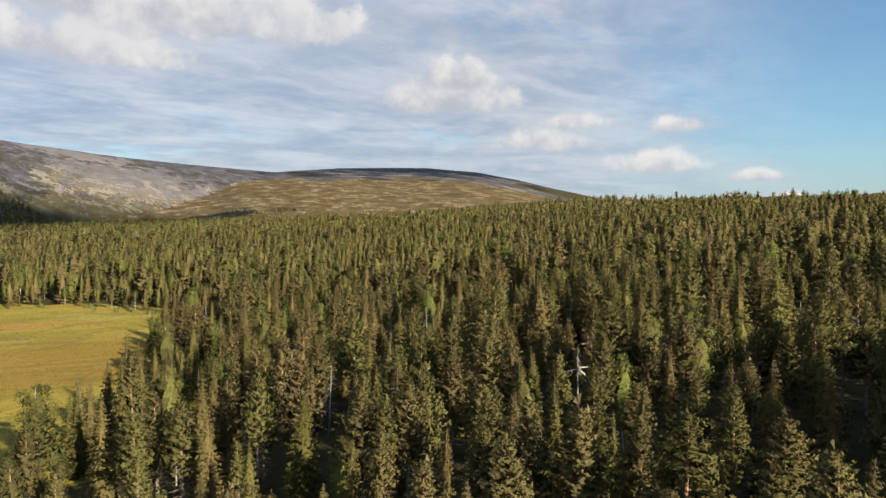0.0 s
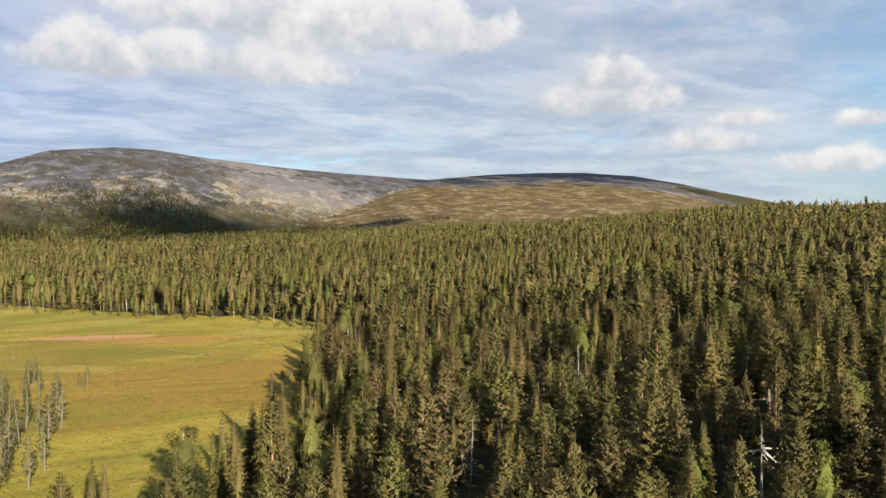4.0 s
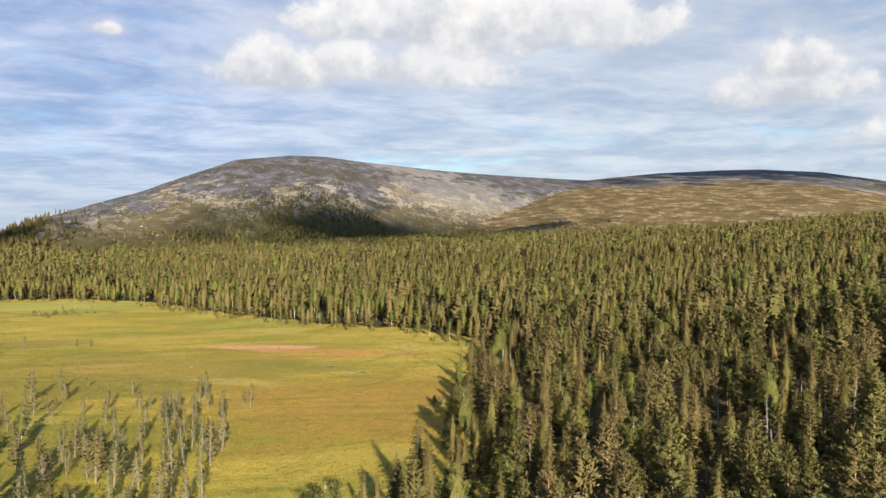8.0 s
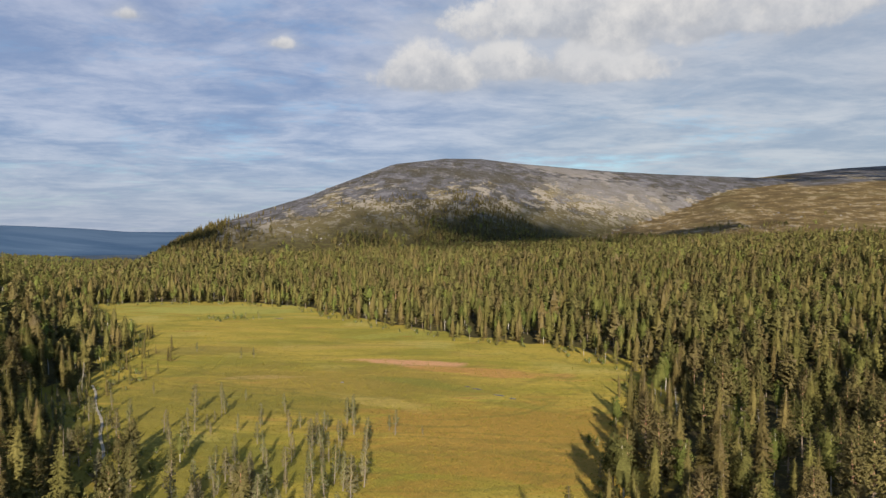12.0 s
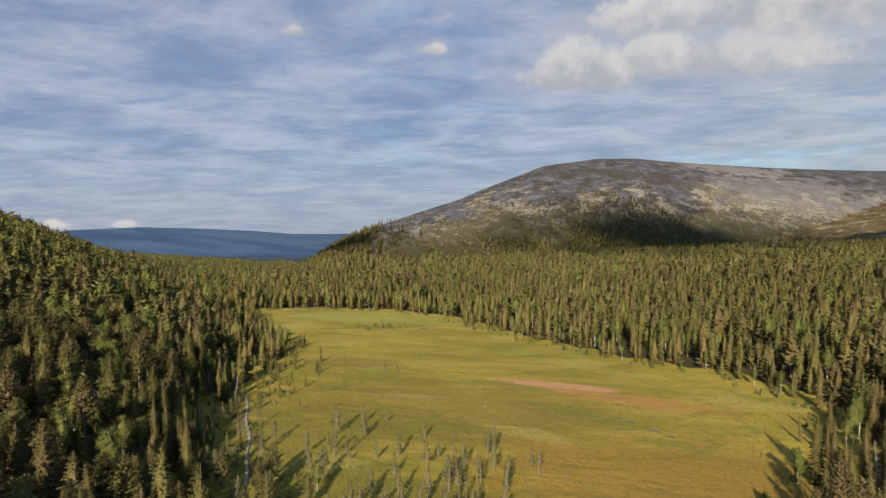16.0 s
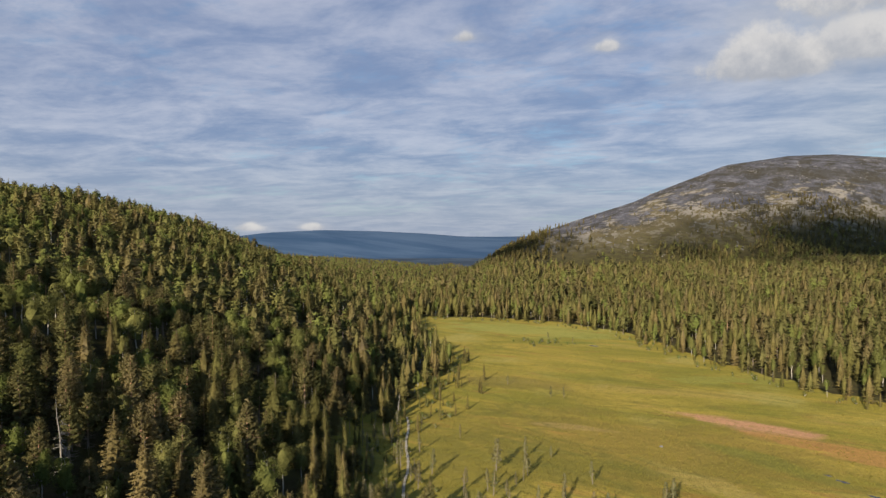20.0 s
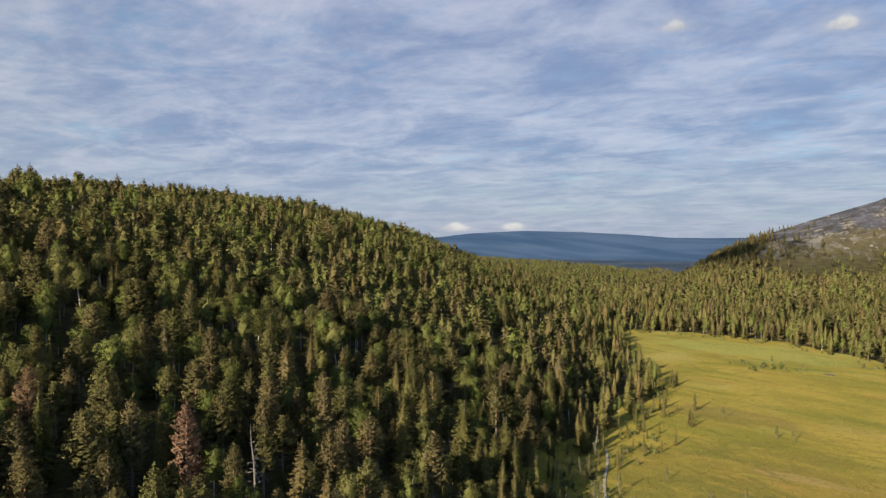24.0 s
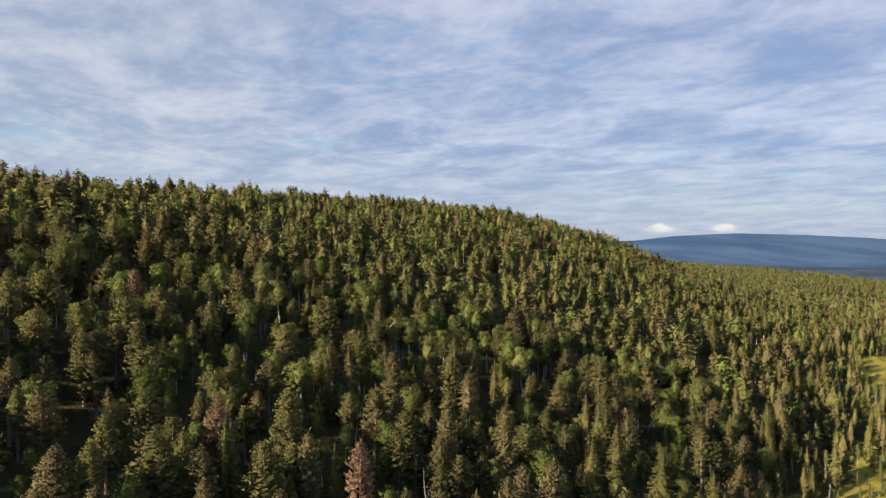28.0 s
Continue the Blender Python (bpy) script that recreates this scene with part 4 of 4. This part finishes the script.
def edge_spruces():
    """Small slender spruces stepping out from the western wood onto the bog."""
    r = np.random.RandomState(83)
    protos = []
    for k in range(5):
        q = np.random.RandomState(450 + k)
        protos.append(tree_thing("young_spruce", trunk_soup(q, 5.9, 0.07), spruce_crown(q, 6, 26, 6, 2, 0.10 + 0.008 * k), M["bark_spruce"], M["spruce"], "small slender spruce at the edge of the bog", "tree", "young spruces"))
    n = 0
    while n < 120:
        x, y = r.uniform(-235, 55), r.uniform(110, 400)
        d = float(bog_distance(np.array([x]), np.array([y]))[0])
        out = 20 if x < -90 and 165 < y < 330 else 5
        if not -out < d < 4 or r.uniform() > math.exp(d / (out * 0.6)) or (x > -60 and r.uniform() < 0.6):
            continue
        s = r.uniform(0.35, 1.25)
        m = scaled(x, y, ground_z(x, y), r.uniform(0, 360), s, s * r.uniform(0.8, 1.15), r.normal(0, 1.5, 2))
        if n < 5:
            protos[n].matrix_basis = m
        else:
            place_copy(protos[n % 5], m)
        n += 1


edge_spruces()


def shrubs():
    """Low willow and dwarf birch along the bog's western edge."""
    r = np.random.RandomState(88)
    protos = []
    for k in range(4):
        q = np.random.RandomState(430 + k)
        e = new("willow_shrub")
        st = Soup()
        for j in range(7):
            st.rod((0, 0, -0.1), unit(j * 0.9, r.uniform(1.5, 2.5)) * 0.6, 0.03, 0.01, 3)
        part("stems", st, M["bark_birch"], e)
        part("crown", birch_crown(q, 2.0, 170, 0.17, 0.1, 0.5), M["birch"], e)
        protos.append(tagged(e, "low green willow shrub at the bog's edge", "shrub", "willow shrubs"))
    n = 0
    while n < 296:
        x, y = r.uniform(-262, 60), r.uniform(90, 470)
        if n >= 272:
            x, y = -141 + r.normal(0, 13), 388 + r.normal(0, 7)
        d = float(bog_distance(np.array([x]), np.array([y]))[0])
        if n < 272 and not -7 - 12 * (x < -60) * (y < 240) < d < 3:
            continue
        s = r.uniform(0.5, 1.2)
        m = scaled(x, y, ground_z(x, y), r.uniform(0, 360), s, s * r.uniform(0.9, 1.5))
        if n < 4:
            protos[n].matrix_basis = m
        else:
            place_copy(protos[n % 4], m)
        n += 1


shrubs()


def boardwalk():
    """Two weathered planks side by side, laid end to end over the wet ground."""
    m, g = material("weathered_planks")
    p = g.add("ShaderNodeTexCoord").outputs["Object"]
    q = g.add("ShaderNodeMapping", {"Vector": p, "Scale": (1.0, 14.0, 14.0)}).outputs[0]
    n = g.noise(q, 1.5, 5, 0.6)
    rnd = g.add("ShaderNodeObjectInfo").outputs["Random"]
    finish(g, g.mix(g.math("ADD", g.math("MULTIPLY", n, 0.6), g.math("MULTIPLY", rnd, 0.4)), (0.30, 0.275, 0.235), (0.47, 0.435, 0.38)), 0.85, n, 0.4, 0.02)
    walk_thing = tagged(new("boardwalk"), "narrow weathered plank boardwalk winding over the bog", "boardwalk")
    line = [(-127, 220), (-117, 205), (-108, 190), (-98, 175), (-91, 162), (-83, 149), (-76, 136), (-70, 122), (-62, 108)]
    pts = []
    for a, b in zip(line, line[1:]):
        for k in range(4):
            t = k / 4
            pts.append(np.array(a) * (1 - t) + np.array(b) * t)
    pts = [q + np.array([0.9, 0.5]) * math.sin(i * 0.8) * 0.3 for i, q in enumerate(pts)]
    bm = bmesh.new()
    bmesh.ops.create_cube(bm, size=1, matrix=Matrix.Diagonal((4.5, 0.24, 0.07, 1)))
    bmesh.ops.bevel(bm, geom=bm.edges[:], offset=0.012, segments=1, affect="EDGES")
    me = bpy.data.meshes.new("plank")
    bm.to_mesh(me)
    bm.free()
    me.materials.append(m)
    bm = bmesh.new()
    bmesh.ops.create_cube(bm, size=1, matrix=Matrix.Diagonal((0.14, 0.95, 0.30, 1)))
    bmesh.ops.bevel(bm, geom=bm.edges[:], offset=0.012, segments=1, affect="EDGES")
    sl = bpy.data.meshes.new("sleeper")
    bm.to_mesh(sl)
    bm.free()
    sl.materials.append(m)
    for a, b in zip(pts, pts[1:]):
        c, d = (a + b) / 2, b - a
        ang = math.degrees(math.atan2(d[1], d[0]))
        z = ground_z(*c) + 0.25
        for off in (-0.16, 0.16):
            ob = new("plank", me)
            ob.parent = walk_thing
            nn = np.array([-d[1], d[0]]) / np.linalg.norm(d)
            ob.matrix_basis = pose(c[0] + nn[0] * off, c[1] + nn[1] * off, z, 0, 0, ang) @ Matrix.Diagonal((np.linalg.norm(d) / 4.5 * 0.995, 1, 1, 1))
        ob = new("sleeper", sl)
        ob.parent = walk_thing
        ob.matrix_basis = pose(a[0], a[1], ground_z(*a) + 0.06, 0, 0, ang)


boardwalk()


def tussocks():
    """Sedge tussocks: small upright blades all over the nearer bog."""
    r = np.random.RandomState(99)
    n = 60000
    x, y = r.uniform(-200, 60, n), r.uniform(84, 400, n)
    d = bog_distance(x, y)
    k = (d < 1) & (r.uniform(0, 1, n) < 0.35 + 0.65 * (wavy(x, y, 14, 41) > 0.0)) & (r.uniform(0, 1, n) < np.clip(1.5 - y / 320, 0.25, 1))
    x, y = x[k], y[k]
    z = height(x, y)
    co, tint = [], []
    for b in range(3):
        a = r.uniform(0, 6.28, len(x))
        h, w = r.uniform(0.10, 0.30, len(x)), r.uniform(0.08, 0.22, len(x))
        dx, dy = np.cos(a) * w, np.sin(a) * w
        tri = np.stack([np.stack([x - dx, y - dy, z - 0.05], -1), np.stack([x + dx, y + dy, z - 0.05], -1), np.stack([x + r.normal(0, 0.15, len(x)), y + r.normal(0, 0.15, len(x)), z + h], -1)], 1)
        co.append(tri.reshape(-1, 3))
        tint.append(np.repeat(r.uniform(0, 1, len(x)), 3))
    co = np.concatenate(co)
    m = foliage("sedge", (0.165, 0.145, 0.027), (0.25, 0.20, 0.043), True, 0.4)
    ob = mesh_object("sedge_tussocks", co, np.arange(len(co)).reshape(-1, 3), [m], smooth=False, tint=np.concatenate(tint))
    tagged(ob, "yellow-green sedge tussocks on the wet bog", "grass", kind="stuff")


tussocks()


def pools():
    m, g = material("bog_water")
    b = g.add("ShaderNodeBsdfPrincipled", {"Base Color": (0.035, 0.035, 0.035, 1), "Roughness": 0.22, "Specular IOR Level": 0.5})
    g.add("ShaderNodeOutputMaterial", {0: b.outputs[0]})
    r = np.random.RandomState(5)
    for x, y, a, b2 in ((-1, 223, 1.7, 0.6), (6, 215, 1.9, 0.6), (10, 211, 1.2, 0.5), (-4, 226, 0.9, 0.45), (-117, 393, 3.5, 1.0)):
        bm = bmesh.new()
        vs = []
        for k in range(20):
            t = 2 * math.pi * k / 20
            q = 1 + r.normal(0, 0.16)
            vs.append(bm.verts.new((a * q * math.cos(t), b2 * q * math.sin(t), 0)))
        top = bm.faces.new(vs)
        ext = bmesh.ops.extrude_face_region(bm, geom=[top])
        for v in ext["geom"]:
            if isinstance(v, bmesh.types.BMVert):
                v.co.z -= 0.2
        bmesh.ops.recalc_face_normals(bm, faces=bm.faces[:])
        me = bpy.data.meshes.new("bog_pool")
        bm.to_mesh(me)
        bm.free()
        me.materials.append(m)
        ob = new("bog_pool", me)
        ob.location, ob.rotation_euler = (x, y, 0.04), (0, 0, radians(-25))
        tagged(ob, "small dark open pool in the bog", "pool", "bog pools")


pools()


def boulders():
    """Blocks of pale stone strewn over the fells, and one by itself on the bog."""
    m, g = material("fell_stone")
    rnd = g.add("ShaderNodeNewGeometry").outputs["Random Per Island"]
    p = g.add("ShaderNodeTexCoord").outputs["Object"]
    n = g.noise(p, 0.9, 5, 0.6)
    finish(g, g.mix(g.math("ADD", g.math("MULTIPLY", rnd, 0.6), g.math("MULTIPLY", n, 0.4)), (0.10, 0.098, 0.104), (0.20, 0.193, 0.195)), 0.95, n, 0.5, 0.3)
    r = np.random.RandomState(11)
    k = 7000
    az, rad = np.concatenate([r.uniform(-16, 26, k), r.uniform(-48, -10, 2000)]), np.concatenate([r.uniform(1000, 1750, k), r.uniform(960, 1500, 2000)])
    x, y = -np.sin(np.radians(az)) * rad, np.cos(np.radians(az)) * rad
    ok = (rad > treeline(az) * 0.97) & (wavy(x, y, 110, 51) + 0.6 * wavy(x, y, 37, 52) + r.normal(0, 0.35, len(x)) > 0.25)
    x, y = x[ok], y[ok]
    z = height(x, y)
    base = np.array([(1, 0, 0), (0, 1, 0), (-1, 0, 0), (0, -1, 0), (0.45, 0.35, 0.8), (-0.4, 0.3, 0.75), (0, -0.45, 0.7)])
    f = np.array([(0, 1, 4), (1, 2, 5), (2, 3, 6), (3, 0, 6), (0, 4, 6), (1, 5, 4), (2, 6, 5), (4, 5, 6)])
    s = r.lognormal(-0.25, 0.40, len(x))[:, None]
    v = base[None] * (1 + r.normal(0, 0.2, (len(x), 7, 3)))
    a = r.uniform(0, 6.28, len(x))[:, None]
    X = (v[..., 0] * np.cos(a) - v[..., 1] * np.sin(a)) * s * 1.5 + x[:, None]
    Y = (v[..., 0] * np.sin(a) + v[..., 1] * np.cos(a)) * s * 0.9 + y[:, None]
    Z = v[..., 2] * s * 1.1 + z[:, None] - 0.2
    co = np.stack([X, Y, Z], -1).reshape(-1, 3)
    fa = (f[None] + (np.arange(len(x)) * 7)[:, None, None]).reshape(-1, 3)
    ob = mesh_object("fell_boulders", co, fa, [m], smooth=False)
    tagged(ob, "pale boulders strewn over the fell slopes", "rocks", kind="stuff")
    v = base * (1 + r.normal(0, 0.12, (7, 3))) * (0.7, 0.45, 0.5)
    ob = mesh_object("bog_stone", v - (0, 0, 0.05), f, [m], smooth=False)
    ob.location = (-46, 229.5, 0.02)
    tagged(ob, "single pale stone lying on the bog", "rock")


boulders()


def fell_trees():
    """Scattered spruces above the tree line, tinted dark to stand for cloud shade."""
    r = np.random.RandomState(21)
    k = 7700
    az, rad = np.concatenate([r.uniform(-46, 27, 2200), r.uniform(-8, 10, 3000), r.uniform(18.5, 29, 1500), r.uniform(5, 20, 1000)]), np.concatenate([r.uniform(1000, 1650, 2200), r.uniform(1050, 1520, 3000), r.uniform(960, 1330, 1500), r.uniform(1000, 1500, 1000)])
    x, y = -np.sin(np.radians(az)) * rad, np.cos(np.radians(az)) * rad
    stand = 1.4 * np.exp(-((az + 1.2) / 6.2) ** 4) * (rad < 1350 - 20 * np.abs(az - 0.5) + 40 * wavy(x, y, 90, 71)) + 0.9 * np.exp(-((az - 22.9) / 2.5) ** 4) * (rad < 1300) + 0.10 * (az > 4) * (az < 20) * (rad < 1300) + 0.10 * np.exp(-(rad - treeline(az)) / 140)
    ok = (rad > treeline(az) * 0.98) & (r.uniform(0, 1, k) < stand)
    x, y = x[ok], y[ok]
    joined_wood("fell_spruces", "spruce", x, y, r.uniform(0.35, 0.8, len(x)) * np.interp(polar(x, y)[0], [16, 20], [1.0, 1.55]), 3, 81, "scattered spruces on the fell side, tinted dark for cloud shade", 0.25)


fell_trees()


def shade_clouds():
    """Unseen broken clouds, added high behind the flight to throw shade on the fells."""
    m, g = material("shade_cloud")
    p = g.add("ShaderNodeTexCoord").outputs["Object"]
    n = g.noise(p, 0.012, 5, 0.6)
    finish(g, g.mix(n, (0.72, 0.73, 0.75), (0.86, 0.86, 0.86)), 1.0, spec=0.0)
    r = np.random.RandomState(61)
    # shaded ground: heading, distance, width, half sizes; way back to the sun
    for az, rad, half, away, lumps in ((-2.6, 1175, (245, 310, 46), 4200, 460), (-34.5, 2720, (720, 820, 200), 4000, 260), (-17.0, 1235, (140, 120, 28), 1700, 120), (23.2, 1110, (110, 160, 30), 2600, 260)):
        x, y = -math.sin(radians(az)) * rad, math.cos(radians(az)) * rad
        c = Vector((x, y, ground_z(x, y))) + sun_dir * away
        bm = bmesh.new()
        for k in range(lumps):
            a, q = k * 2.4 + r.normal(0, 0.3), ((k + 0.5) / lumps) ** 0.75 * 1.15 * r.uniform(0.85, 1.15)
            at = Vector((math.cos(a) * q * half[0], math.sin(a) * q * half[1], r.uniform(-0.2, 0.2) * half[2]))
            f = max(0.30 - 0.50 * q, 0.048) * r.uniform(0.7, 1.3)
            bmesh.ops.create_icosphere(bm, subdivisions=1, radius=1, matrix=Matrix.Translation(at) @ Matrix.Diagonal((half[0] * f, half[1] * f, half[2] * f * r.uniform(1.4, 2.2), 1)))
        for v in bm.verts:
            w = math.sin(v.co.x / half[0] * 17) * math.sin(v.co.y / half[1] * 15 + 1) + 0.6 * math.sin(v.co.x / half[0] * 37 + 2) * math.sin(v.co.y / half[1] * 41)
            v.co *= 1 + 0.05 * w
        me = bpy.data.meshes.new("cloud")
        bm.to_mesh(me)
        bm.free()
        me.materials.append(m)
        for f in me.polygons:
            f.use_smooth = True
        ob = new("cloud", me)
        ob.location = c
        tagged(ob, "unseen broken cloud added high over the valley to shade the fells", "cloud", kind="structure")


shade_clouds()
